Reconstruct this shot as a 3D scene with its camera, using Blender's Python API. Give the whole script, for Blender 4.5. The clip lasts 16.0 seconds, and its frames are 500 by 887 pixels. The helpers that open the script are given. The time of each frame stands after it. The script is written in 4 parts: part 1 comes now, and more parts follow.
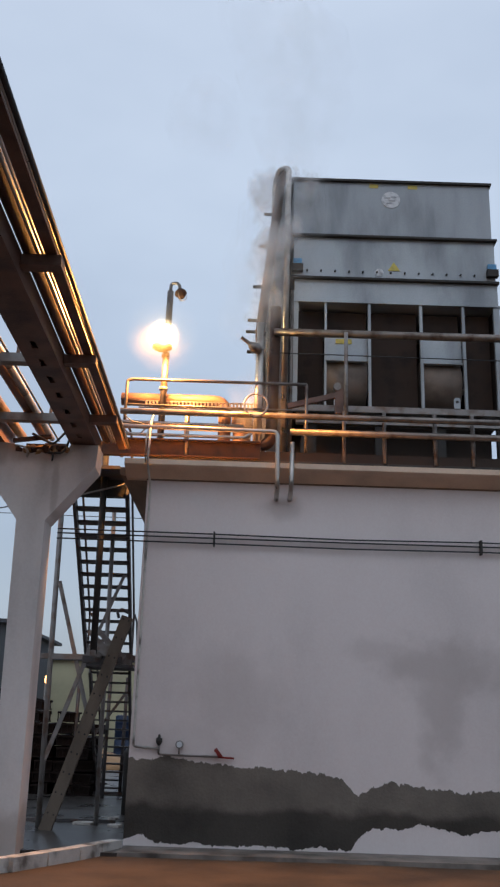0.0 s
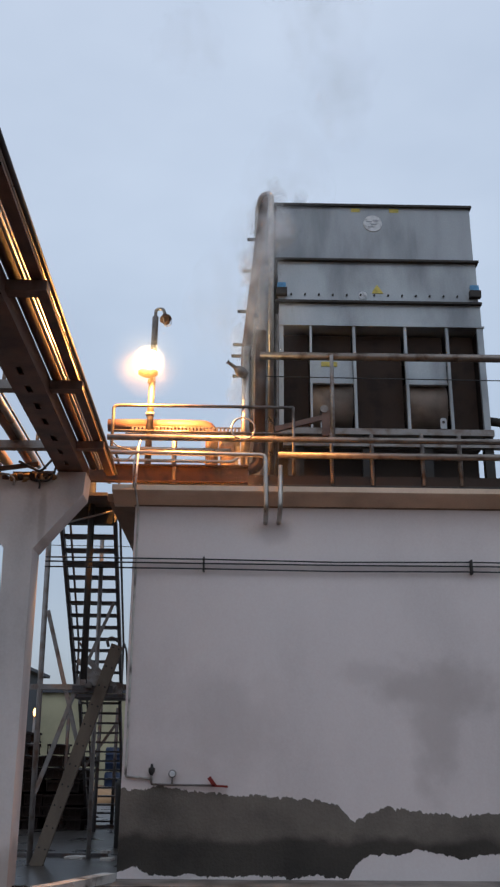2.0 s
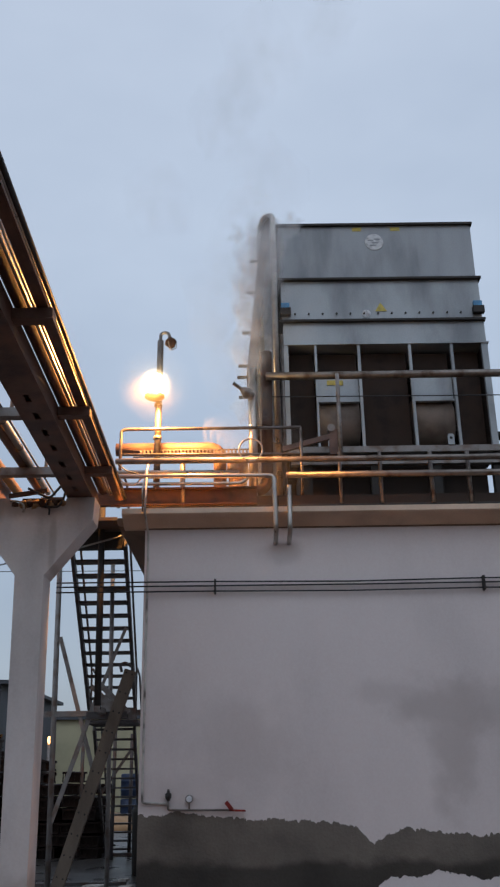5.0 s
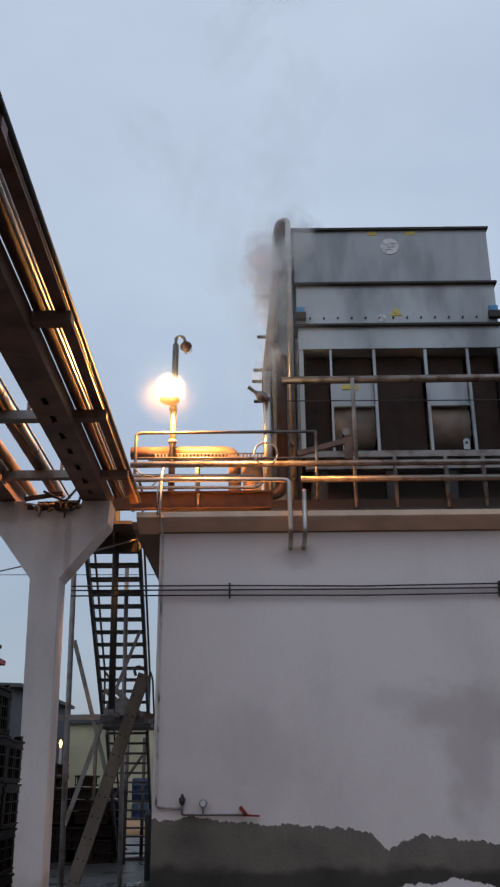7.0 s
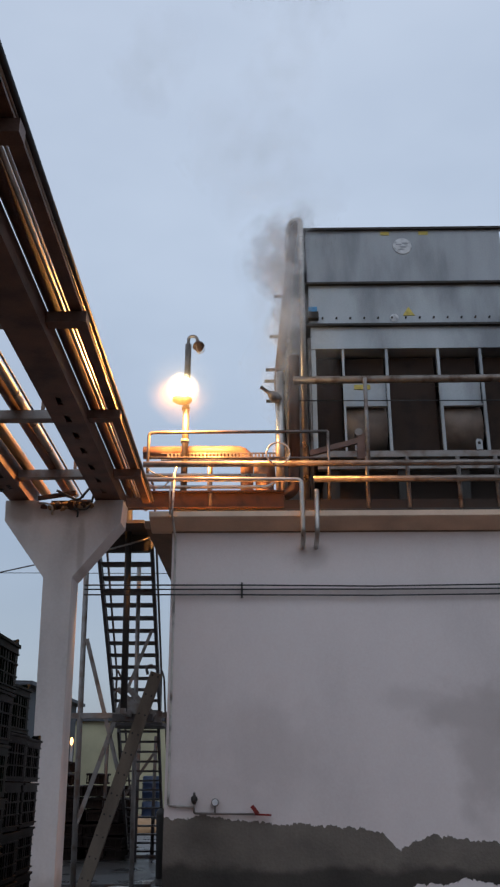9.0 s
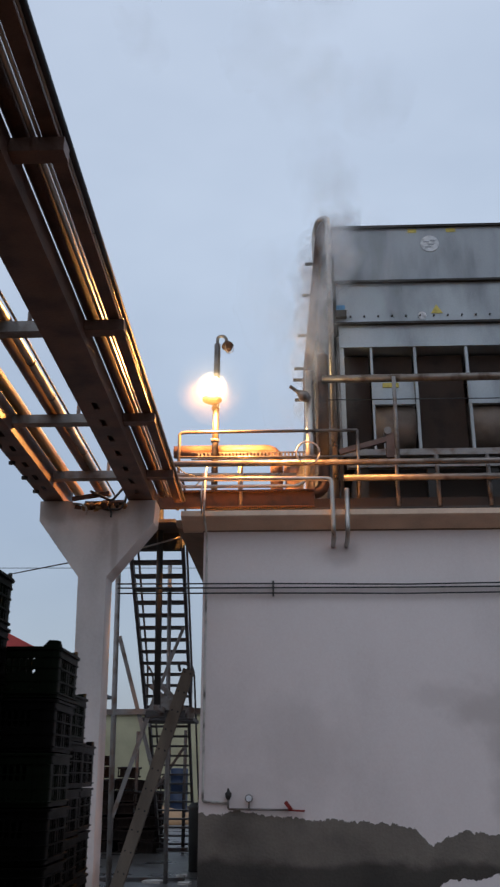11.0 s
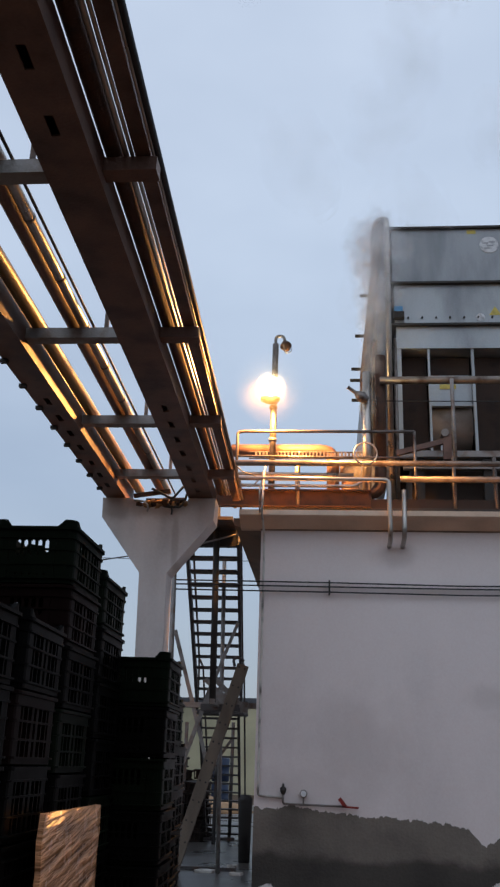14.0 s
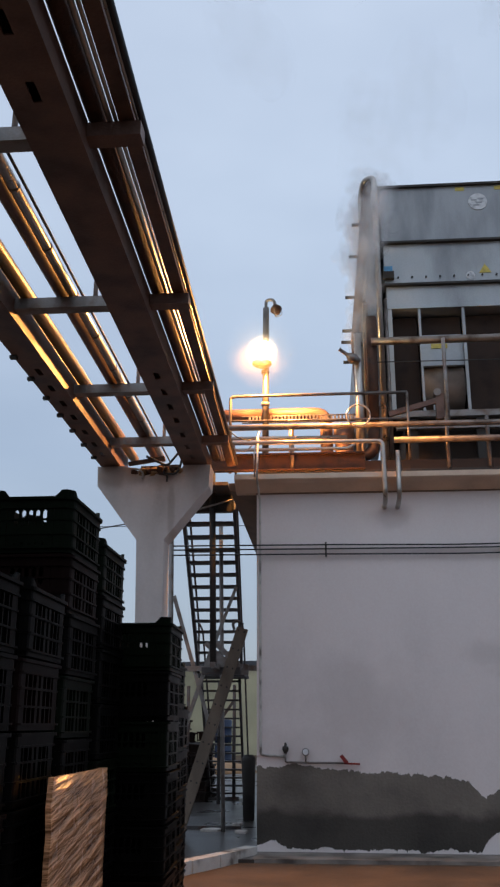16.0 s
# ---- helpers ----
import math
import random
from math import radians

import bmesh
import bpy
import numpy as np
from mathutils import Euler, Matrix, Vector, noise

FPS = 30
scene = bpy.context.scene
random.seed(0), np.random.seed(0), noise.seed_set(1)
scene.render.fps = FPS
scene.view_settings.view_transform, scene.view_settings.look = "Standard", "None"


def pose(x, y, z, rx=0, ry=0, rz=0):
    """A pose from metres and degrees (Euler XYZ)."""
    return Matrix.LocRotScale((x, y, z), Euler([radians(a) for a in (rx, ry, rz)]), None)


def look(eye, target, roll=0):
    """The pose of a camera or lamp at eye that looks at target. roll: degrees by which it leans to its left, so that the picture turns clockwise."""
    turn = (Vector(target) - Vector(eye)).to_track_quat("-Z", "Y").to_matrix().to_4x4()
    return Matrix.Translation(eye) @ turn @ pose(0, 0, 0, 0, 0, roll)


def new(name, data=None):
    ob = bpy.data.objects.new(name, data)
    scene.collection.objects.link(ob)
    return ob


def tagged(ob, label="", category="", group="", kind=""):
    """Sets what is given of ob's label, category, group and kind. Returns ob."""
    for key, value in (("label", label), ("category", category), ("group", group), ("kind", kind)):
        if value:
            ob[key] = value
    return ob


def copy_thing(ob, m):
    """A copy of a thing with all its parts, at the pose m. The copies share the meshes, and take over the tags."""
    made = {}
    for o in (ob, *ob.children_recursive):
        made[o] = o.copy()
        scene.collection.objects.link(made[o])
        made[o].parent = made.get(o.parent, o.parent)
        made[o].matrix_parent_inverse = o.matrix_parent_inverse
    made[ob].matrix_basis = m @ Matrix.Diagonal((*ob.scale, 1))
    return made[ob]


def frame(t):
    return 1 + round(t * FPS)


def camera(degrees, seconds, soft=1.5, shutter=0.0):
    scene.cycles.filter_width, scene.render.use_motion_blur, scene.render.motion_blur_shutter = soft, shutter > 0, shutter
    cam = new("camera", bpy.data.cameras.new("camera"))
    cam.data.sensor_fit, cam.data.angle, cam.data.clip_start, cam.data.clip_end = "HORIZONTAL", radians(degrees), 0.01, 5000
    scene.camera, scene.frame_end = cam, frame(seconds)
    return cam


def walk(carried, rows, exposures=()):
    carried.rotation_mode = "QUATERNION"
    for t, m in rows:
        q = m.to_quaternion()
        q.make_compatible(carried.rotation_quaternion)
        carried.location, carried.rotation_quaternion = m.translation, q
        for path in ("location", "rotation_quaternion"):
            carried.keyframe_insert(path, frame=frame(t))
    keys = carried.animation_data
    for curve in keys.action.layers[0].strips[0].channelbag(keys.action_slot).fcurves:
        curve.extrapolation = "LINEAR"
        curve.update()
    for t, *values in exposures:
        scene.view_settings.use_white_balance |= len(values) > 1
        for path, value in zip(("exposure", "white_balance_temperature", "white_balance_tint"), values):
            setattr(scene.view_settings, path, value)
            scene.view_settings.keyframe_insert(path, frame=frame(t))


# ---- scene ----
cam = camera(30.9, 16.0, soft=2.3, shutter=0.5)
PATH = [
    (0, (0.428, 0.16, 1.494), (0.424, 2.068, 2.094), 1.9),
    (0.5, (0.407, 0.175, 1.487), (0.41, 2.08, 2.096), 1.8),
    (1, (0.401, 0.183, 1.496), (0.414, 2.083, 2.118), 1.7),
    (1.5, (0.402, 0.196, 1.47), (0.423, 2.09, 2.112), 1.2),
    (2, (0.396, 0.2, 1.459), (0.423, 2.089, 2.116), 0.5),
    (2.5, (0.403, 0.191, 1.452), (0.429, 2.075, 2.123), 0.2),
    (3, (0.389, 0.189, 1.461), (0.412, 2.07, 2.139), -0.5),
    (3.5, (0.385, 0.197, 1.449), (0.409, 2.074, 2.139), -0.7),
    (4, (0.399, 0.189, 1.463), (0.419, 2.065, 2.156), -0.9),
    (6.5, (0.348, 0.201, 1.449), (0.341, 2.071, 2.16), -0.5),
    (7, (0.334, 0.207, 1.453), (0.32, 2.076, 2.163), -0.4),
    (7.5, (0.327, 0.21, 1.459), (0.305, 2.08, 2.167), -0.2),
    (8, (0.333, 0.208, 1.455), (0.301, 2.077, 2.165), -0.0),
    (8.5, (0.315, 0.204, 1.456), (0.28, 2.074, 2.166), 0.0),
    (11, (0.18, 0.04, 1.532), (0.096, 1.915, 2.222), 0.1),
    (11.5, (0.033, 0.011, 1.551), (-0.081, 1.886, 2.24), 0.4),
    (12, (-0.06, -0.052, 1.557), (-0.191, 1.795, 2.313), 1.0),
    (12.5, (-0.066, -0.157, 1.571), (-0.207, 1.693, 2.319), 4.2),
    (13, (-0.106, -0.2, 1.62), (-0.26, 1.658, 2.344), 2.3),
    (13.5, (-0.09, -0.193, 1.594), (-0.258, 1.678, 2.282), 2.2),
    (14, (-0.085, -0.174, 1.605), (-0.256, 1.703, 2.273), 1.9),
    (14.5, (-0.089, -0.177, 1.595), (-0.258, 1.707, 2.244), 1.1),
    (15, (-0.09, -0.174, 1.591), (-0.256, 1.717, 2.22), 0.3),
    (15.5, (-0.084, -0.189, 1.592), (-0.247, 1.708, 2.204), 0.0),
    (16, (-0.087, -0.186, 1.6), (-0.244, 1.717, 2.195), 0.1),
]
walk(cam, [(t, look(eye, target, roll)) for t, eye, target, roll in PATH], [(0, 0.10, 6730, 10), (2.5, 0.06, 6730, 10), (4, -0.06, 6690, 10), (6.5, -0.05, 6690, 10), (11, -0.01, 6660, 10), (14, 0.07, 6660, 10), (16, 0.07, 6600, 10)])

# ---------------------------------------------------------------- light
world = bpy.data.worlds.new("dusk_sky")
scene.world = world
world.use_nodes = True
wn = world.node_tree
wn.nodes.clear()


def wnode(kind, **props):
    n = wn.nodes.new(kind)
    for k, v in props.items():
        if k == "sky_type":
            n.sky_type = v
    return n


w_out = wnode("ShaderNodeOutputWorld")
w_bg = wnode("ShaderNodeBackground")
w_bg2 = wnode("ShaderNodeBackground")
w_add = wnode("ShaderNodeAddShader")
w_sky = wnode("ShaderNodeTexSky", sky_type="NISHITA")
w_sky.sun_disc = False
w_sky.sun_elevation = radians(4)
w_sky.sun_rotation = radians(200)
w_tc = wnode("ShaderNodeTexCoord")
w_sep = wnode("ShaderNodeSeparateXYZ")
w_ramp = wnode("ShaderNodeValToRGB")
w_noise = wnode("ShaderNodeTexNoise")
w_map = wnode("ShaderNodeMapping")
w_cl = wnode("ShaderNodeValToRGB")
w_mul = wnode("ShaderNodeMixRGB")
w_mul.blend_type = "MULTIPLY"
w_mul.inputs[0].default_value = 1.0
w_map.inputs["Scale"].default_value = (1.6, 1.6, 3.4)
w_noise.inputs["Scale"].default_value = 1.5
w_noise.inputs["Detail"].default_value = 4.0
w_noise.inputs["Roughness"].default_value = 0.5
els = w_ramp.color_ramp.elements
els[0].position, els[0].color = 0.0, (0.32, 0.39, 0.50, 1)
els[1].position, els[1].color = 1.0, (0.60, 0.72, 0.94, 1)
for p, c in ((0.10, (0.36, 0.46, 0.62, 1)), (0.28, (0.39, 0.51, 0.72, 1)), (0.5, (0.52, 0.65, 0.87, 1))):
    e = els.new(p)
    e.color = c
ce = w_cl.color_ramp.elements
ce[0].position, ce[0].color = 0.3, (0.88, 0.87, 0.86, 1)
ce[1].position, ce[1].color = 0.7, (1.10, 1.06, 1.01, 1)
wl = wn.links.new
wl(w_tc.outputs["Generated"], w_sep.inputs[0])
wl(w_sep.outputs["Z"], w_ramp.inputs[0])
wl(w_tc.outputs["Generated"], w_map.inputs["Vector"])
wl(w_map.outputs[0], w_noise.inputs["Vector"])
wl(w_noise.outputs["Fac"], w_cl.inputs[0])
wl(w_ramp.outputs[0], w_mul.inputs[1])
wl(w_cl.outputs[0], w_mul.inputs[2])
wl(w_mul.outputs[0], w_bg.inputs["Color"])
wl(w_sky.outputs[0], w_bg2.inputs["Color"])
w_bg.inputs["Strength"].default_value = 0.90
w_bg2.inputs["Strength"].default_value = 0.02
wl(w_bg.outputs[0], w_add.inputs[0])
wl(w_bg2.outputs[0], w_add.inputs[1])
wl(w_add.outputs[0], w_out.inputs[0])

sun_data = bpy.data.lights.new("sun", "SUN")
sun_data.energy, sun_data.angle, sun_data.color = 0.25, radians(40), (0.85, 0.92, 1.0)
sun = new("sun", sun_data)
sun.matrix_world = look((0, -20, 30), (0, 10, 0))

LAMP = Vector((-0.975, 12.80, 7.14))
lamp_data = bpy.data.lights.new("sodium_light", "SPOT")
lamp_data.energy, lamp_data.color, lamp_data.shadow_soft_size = 1500, (1.0, 0.42, 0.10), 0.16
lamp_data.spot_size, lamp_data.spot_blend = radians(172), 0.25
# the lamp is shaded above, so its light falls downwards and a little away from the tower
new("sodium_light", lamp_data).matrix_world = look(LAMP + Vector((0.04, -0.31, -0.14)), LAMP + Vector((-0.24, -0.61, -1.34)))

# ---------------------------------------------------------------- materials


def mat(name, color, rough=0.7, metal=0.0, dark=0.7, light=1.15, scale=6.0, fine=60.0, bump=0.15, tint=None, streak=1.0, pieces=False, spec=0.5):
    """Painted, worn or raw surface: two scales of noise on the colour, fine relief. streak above 1 stretches stains downwards."""
    m = bpy.data.materials.new(name)
    m.use_nodes = True
    n, l = m.node_tree.nodes, m.node_tree.links.new
    b = n["Principled BSDF"]
    b.inputs["Metallic"].default_value = metal
    b.inputs["Specular IOR Level"].default_value = spec
    tc = n.new("ShaderNodeTexCoord")
    mp = n.new("ShaderNodeMapping")
    mp.inputs["Scale"].default_value = (1, 1, 1 / streak)
    big, small = n.new("ShaderNodeTexNoise"), n.new("ShaderNodeTexNoise")
    big.inputs["Scale"].default_value, big.inputs["Detail"].default_value = scale, 6
    small.inputs["Scale"].default_value, small.inputs["Detail"].default_value = fine, 3
    l(tc.outputs["Object"], mp.inputs["Vector"])
    l(mp.outputs[0], big.inputs["Vector"])
    l(tc.outputs["Object"], small.inputs["Vector"])
    r = n.new("ShaderNodeValToRGB")
    t = tint or [c * dark for c in color]
    r.color_ramp.elements[0].position, r.color_ramp.elements[0].color = 0.32, (*t, 1)
    r.color_ramp.elements[1].position, r.color_ramp.elements[1].color = 0.68, (*[min(1, c * light) for c in color], 1)
    e = r.color_ramp.elements.new(0.5)
    e.color = (*color, 1)
    l(big.outputs["Fac"], r.inputs[0])
    mx = n.new("ShaderNodeMixRGB")
    mx.blend_type = "OVERLAY"
    mx.inputs[0].default_value = 0.14
    l(r.outputs[0], mx.inputs[1])
    l(small.outputs["Fac"], mx.inputs[2])
    last = mx.outputs[0]
    if pieces:
        oi = n.new("ShaderNodeObjectInfo")
        hs = n.new("ShaderNodeHueSaturation")
        mr = n.new("ShaderNodeMapRange")
        mr.inputs["To Min"].default_value, mr.inputs["To Max"].default_value = 0.6, 1.5
        l(oi.outputs["Random"], mr.inputs["Value"])
        l(mr.outputs[0], hs.inputs["Value"])
        l(last, hs.inputs["Color"])
        last = hs.outputs[0]
    l(last, b.inputs["Base Color"])
    rr = n.new("ShaderNodeMapRange")
    rr.inputs["To Min"].default_value, rr.inputs["To Max"].default_value = max(0.05, rough - 0.15), min(1, rough + 0.15)
    l(big.outputs["Fac"], rr.inputs["Value"])
    l(rr.outputs[0], b.inputs["Roughness"])
    bp = n.new("ShaderNodeBump")
    bp.inputs["Strength"].default_value, bp.inputs["Distance"].default_value = bump, 0.02
    l(small.outputs["Fac"], bp.inputs["Height"])
    l(bp.outputs[0], b.inputs["Normal"])
    return m


def glow(name, color, strength):
    m = bpy.data.materials.new(name)
    m.use_nodes = True
    b = m.node_tree.nodes["Principled BSDF"]
    b.inputs["Base Color"].default_value = (*color, 1)
    b.inputs["Emission Color"].default_value = (*color, 1)
    b.inputs["Emission Strength"].default_value = strength
    return m


M_PLASTER = mat("white_plaster", (0.775, 0.695, 0.675), 0.85, dark=0.88, light=1.05, scale=0.7, fine=35, bump=0.05, streak=2.0)


def add_stains(m, spots, color):
    """Soft rain stains on a wall: spots of (x, z, half width, half height, strength), broken up by noise."""
    n, l = m.node_tree.nodes, m.node_tree.links.new
    b = n["Principled BSDF"]
    src = b.inputs["Base Color"].links[0].from_socket
    tc = n.new("ShaderNodeTexCoord")
    nz = n.new("ShaderNodeTexNoise")
    nz.inputs["Scale"].default_value, nz.inputs["Detail"].default_value = 2.2, 7
    l(tc.outputs["Object"], nz.inputs["Vector"])
    total = None
    for x, z, a, h, k in spots:
        mp = n.new("ShaderNodeMapping")
        mp.inputs["Location"].default_value = (-x / a, 0, -z / h)
        mp.inputs["Scale"].default_value = (1 / a, 0, 1 / h)
        l(tc.outputs["Object"], mp.inputs["Vector"])
        ln = n.new("ShaderNodeVectorMath")
        ln.operation = "LENGTH"
        l(mp.outputs[0], ln.inputs[0])
        ad = n.new("ShaderNodeMath")
        ad.operation = "MULTIPLY_ADD"
        l(nz.outputs["Fac"], ad.inputs[0])
        ad.inputs[1].default_value = 1.6
        l(ln.outputs["Value"], ad.inputs[2])
        mr = n.new("ShaderNodeMapRange")
        mr.interpolation_type = "SMOOTHSTEP"
        mr.inputs["From Min"].default_value, mr.inputs["From Max"].default_value = 2.0, 1.15
        mr.inputs["To Min"].default_value, mr.inputs["To Max"].default_value = 0.0, k
        l(ad.outputs[0], mr.inputs["Value"])
        if total is None:
            total = mr.outputs[0]
        else:
            mxm = n.new("ShaderNodeMath")
            mxm.operation = "MAXIMUM"
            l(total, mxm.inputs[0])
            l(mr.outputs[0], mxm.inputs[1])
            total = mxm.outputs[0]
    mx = n.new("ShaderNodeMixRGB")
    l(total, mx.inputs[0])
    l(src, mx.inputs[1])
    mx.inputs[2].default_value = (*color, 1)
    l(mx.outputs[0], b.inputs["Base Color"])


add_stains(M_PLASTER, [(3.1, 2.35, 0.95, 0.45, 0.55), (3.05, 1.75, 0.36, 0.85, 0.5), (2.3, 2.55, 0.6, 0.2, 0.3), (0.3, 1.9, 0.9, 0.7, 0.25), (0.85, 4.5, 0.35, 0.2, 0.35), (-0.4, 1.3, 0.9, 0.35, 0.25), (5.5, 2.2, 1.2, 0.6, 0.4)], (0.45, 0.39, 0.365))
M_CORNICE = mat("cream_cornice", (0.70, 0.52, 0.39), 0.8, dark=0.8, scale=1.5, fine=40)
M_CEMENT = mat("grey_cement_render", (0.160, 0.136, 0.114), 0.9, dark=0.62, light=1.3, scale=1.1, fine=30, bump=0.4)


def add_damp(m):
    n, l = m.node_tree.nodes, m.node_tree.links.new
    b = n["Principled BSDF"]
    src = b.inputs["Base Color"].links[0].from_socket
    tc, sp, nz = n.new("ShaderNodeTexCoord"), n.new("ShaderNodeSeparateXYZ"), n.new("ShaderNodeTexNoise")
    nz.inputs["Scale"].default_value, nz.inputs["Detail"].default_value = 1.7, 6
    l(tc.outputs["Object"], sp.inputs[0])
    l(tc.outputs["Object"], nz.inputs["Vector"])
    ad = n.new("ShaderNodeMath")
    ad.operation = "MULTIPLY_ADD"
    l(nz.outputs["Fac"], ad.inputs[0])
    ad.inputs[1].default_value = -0.45
    l(sp.outputs["Z"], ad.inputs[2])
    mr = n.new("ShaderNodeMapRange")
    mr.interpolation_type = "SMOOTHSTEP"
    mr.inputs["From Min"].default_value, mr.inputs["From Max"].default_value = 0.20, 0.34
    mr.inputs["To Min"].default_value, mr.inputs["To Max"].default_value = 0.38, 1.0
    l(ad.outputs[0], mr.inputs["Value"])
    mx = n.new("ShaderNodeMixRGB")
    mx.blend_type = "MULTIPLY"
    mx.inputs[0].default_value = 1.0
    l(src, mx.inputs[1])
    l(mr.outputs[0], mx.inputs[2])
    l(mx.outputs[0], b.inputs["Base Color"])


add_damp(M_CEMENT)      # rising damp with a wavering tide line
M_COLUMN = mat("whitewashed_concrete", (0.66, 0.60, 0.57), 0.85, dark=0.8, scale=1.6, fine=28, bump=0.10, streak=2.5)
add_stains(M_COLUMN, [(-2.45, 4.90, 0.55, 0.20, 0.6), (-3.0, 4.92, 0.30, 0.22, 0.55), (-2.15, 4.45, 0.05, 0.6, 0.35), (-2.37, 0.2, 0.5, 0.35, 0.5)], (0.27, 0.20, 0.155))
M_GROUND = mat("brown_dirt_yard", (0.088, 0.052, 0.029), 0.9, dark=0.55, light=1.4, scale=1.2, fine=25, bump=0.5)
M_APRON = mat("wet_concrete_slab", (0.05, 0.044, 0.04), 0.30, dark=0.6, light=1.4, scale=0.9, fine=20, bump=0.2)
M_STRIP = mat("stained_wet_concrete", (0.19, 0.165, 0.145), 0.55, tint=(0.06, 0.05, 0.042), light=1.5, scale=2.6, fine=30, bump=0.4)
M_KERB = mat("worn_whitewashed_kerb", (0.55, 0.52, 0.48), 0.85, tint=(0.16, 0.14, 0.12), scale=4, fine=40, bump=0.4)
M_STEEL = mat("grey_painted_steel", (0.25, 0.235, 0.225), 0.5, 0.2, tint=(0.16, 0.11, 0.085), scale=5, fine=60)
M_BEAM = mat("brown_primer_steel", (0.165, 0.092, 0.068), 0.5, 0.1, tint=(0.085, 0.044, 0.031), light=1.3, scale=3, fine=50)
M_RUST = mat("rusty_steel", (0.075, 0.033, 0.018), 0.75, 0.1, tint=(0.038, 0.019, 0.012), scale=7, fine=60, bump=0.4)
M_PIPE = mat("dull_galvanised_pipe", (0.20, 0.175, 0.16), 0.36, 0.6, tint=(0.09, 0.065, 0.05), scale=5, fine=70)
M_CLAD = mat("aluminium_pipe_cladding", (0.42, 0.385, 0.35), 0.32, 0.85, dark=0.75, scale=4, fine=40)
M_YPIPE = mat("yellow_painted_pipe", (0.20, 0.125, 0.03), 0.4, tint=(0.12, 0.07, 0.03), scale=4, fine=60)
M_DARK = mat("dark_stained_steel_and_shade", (0.035, 0.031, 0.028), 0.7, 0.1, scale=4)
M_STAIR = mat("dark_grey_stair_steel", (0.085, 0.08, 0.08), 0.6, 0.2, tint=(0.09, 0.05, 0.035), scale=6)
M_ZINC = mat("galvanised_sheet", (0.36, 0.39, 0.41), 0.5, 0.35, tint=(0.20, 0.215, 0.23), light=1.2, scale=1.3, fine=45, bump=0.02, streak=3.0)
M_ZINC2 = mat("stained_galvanised_sheet", (0.30, 0.32, 0.34), 0.5, 0.35, tint=(0.13, 0.14, 0.15), light=1.2, scale=1.4, fine=45, bump=0.02, streak=4.0)
M_DRUM = mat("dusty_fan_housing", (0.22, 0.175, 0.145), 0.7, 0.1, tint=(0.13, 0.10, 0.08), scale=2.5)
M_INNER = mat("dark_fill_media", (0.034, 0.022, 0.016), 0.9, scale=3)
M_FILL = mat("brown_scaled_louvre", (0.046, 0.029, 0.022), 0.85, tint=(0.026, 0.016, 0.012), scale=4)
M_SKYBLOCK = mat("dark_sky_blocker", (0.10, 0.10, 0.105), 0.8, scale=0.6, fine=20)
M_CABLE = mat("black_cable_sheath", (0.03, 0.03, 0.032), 0.6, scale=8)
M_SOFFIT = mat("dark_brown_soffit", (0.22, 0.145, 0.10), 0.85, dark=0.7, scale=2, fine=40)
M_ROOF = mat("bitumen_roof", (0.05, 0.048, 0.046), 0.9, scale=2)
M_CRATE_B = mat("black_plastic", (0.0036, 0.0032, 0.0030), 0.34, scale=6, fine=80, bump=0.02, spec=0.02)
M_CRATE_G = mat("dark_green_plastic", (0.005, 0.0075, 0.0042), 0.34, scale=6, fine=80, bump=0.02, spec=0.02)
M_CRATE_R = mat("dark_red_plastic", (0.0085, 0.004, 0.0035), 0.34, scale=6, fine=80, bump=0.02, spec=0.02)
M_RED = mat("red_paint", (0.22, 0.018, 0.013), 0.45, scale=8)
M_BLUE = mat("blue_plastic", (0.008, 0.022, 0.06), 0.5, scale=4)
M_LBLUE = mat("light_blue_plastic", (0.08, 0.30, 0.55), 0.5, scale=8)
M_YEL = mat("faded_yellow_sticker", (0.55, 0.45, 0.10), 0.6, scale=12)
M_WHITE = mat("faded_white_sticker", (0.62, 0.64, 0.66), 0.6, tint=(0.35, 0.37, 0.39), scale=14)
M_FAR = mat("pale_yellow_sheet_wall", (0.50, 0.46, 0.30), 0.8, scale=0.4)
M_FARROOF = mat("dark_sheet_roof", (0.07, 0.075, 0.085), 0.7, scale=0.5)
M_REDROOF = mat("red_sheet_roof", (0.40, 0.05, 0.045), 0.6, scale=1)
M_WOOD = mat("weathered_plank", (0.16, 0.125, 0.095), 0.8, dark=0.6, scale=3, fine=40, streak=6)
M_GLOW = glow("sodium_bulb", (1.0, 0.72, 0.36), 80)
M_FARGLOW = glow("distant_bulb", (1.0, 0.5, 0.18), 5)
M_DIRT = mat("orange_sand", (0.34, 0.20, 0.10), 0.95, scale=2)

# ---------------------------------------------------------------- mesh helpers


def box(bm, x0, x1, y0, y1, z0, z1, m=None):
    vs = [bm.verts.new((x, y, z)) for x in (x0, x1) for y in (y0, y1) for z in (z0, z1)]
    if m:
        for v in vs:
            v.co = m @ v.co
    for f in ((0, 1, 3, 2), (4, 6, 7, 5), (0, 4, 5, 1), (2, 3, 7, 6), (0, 2, 6, 4), (1, 5, 7, 3)):
        bm.faces.new([vs[i] for i in f])
    return bm


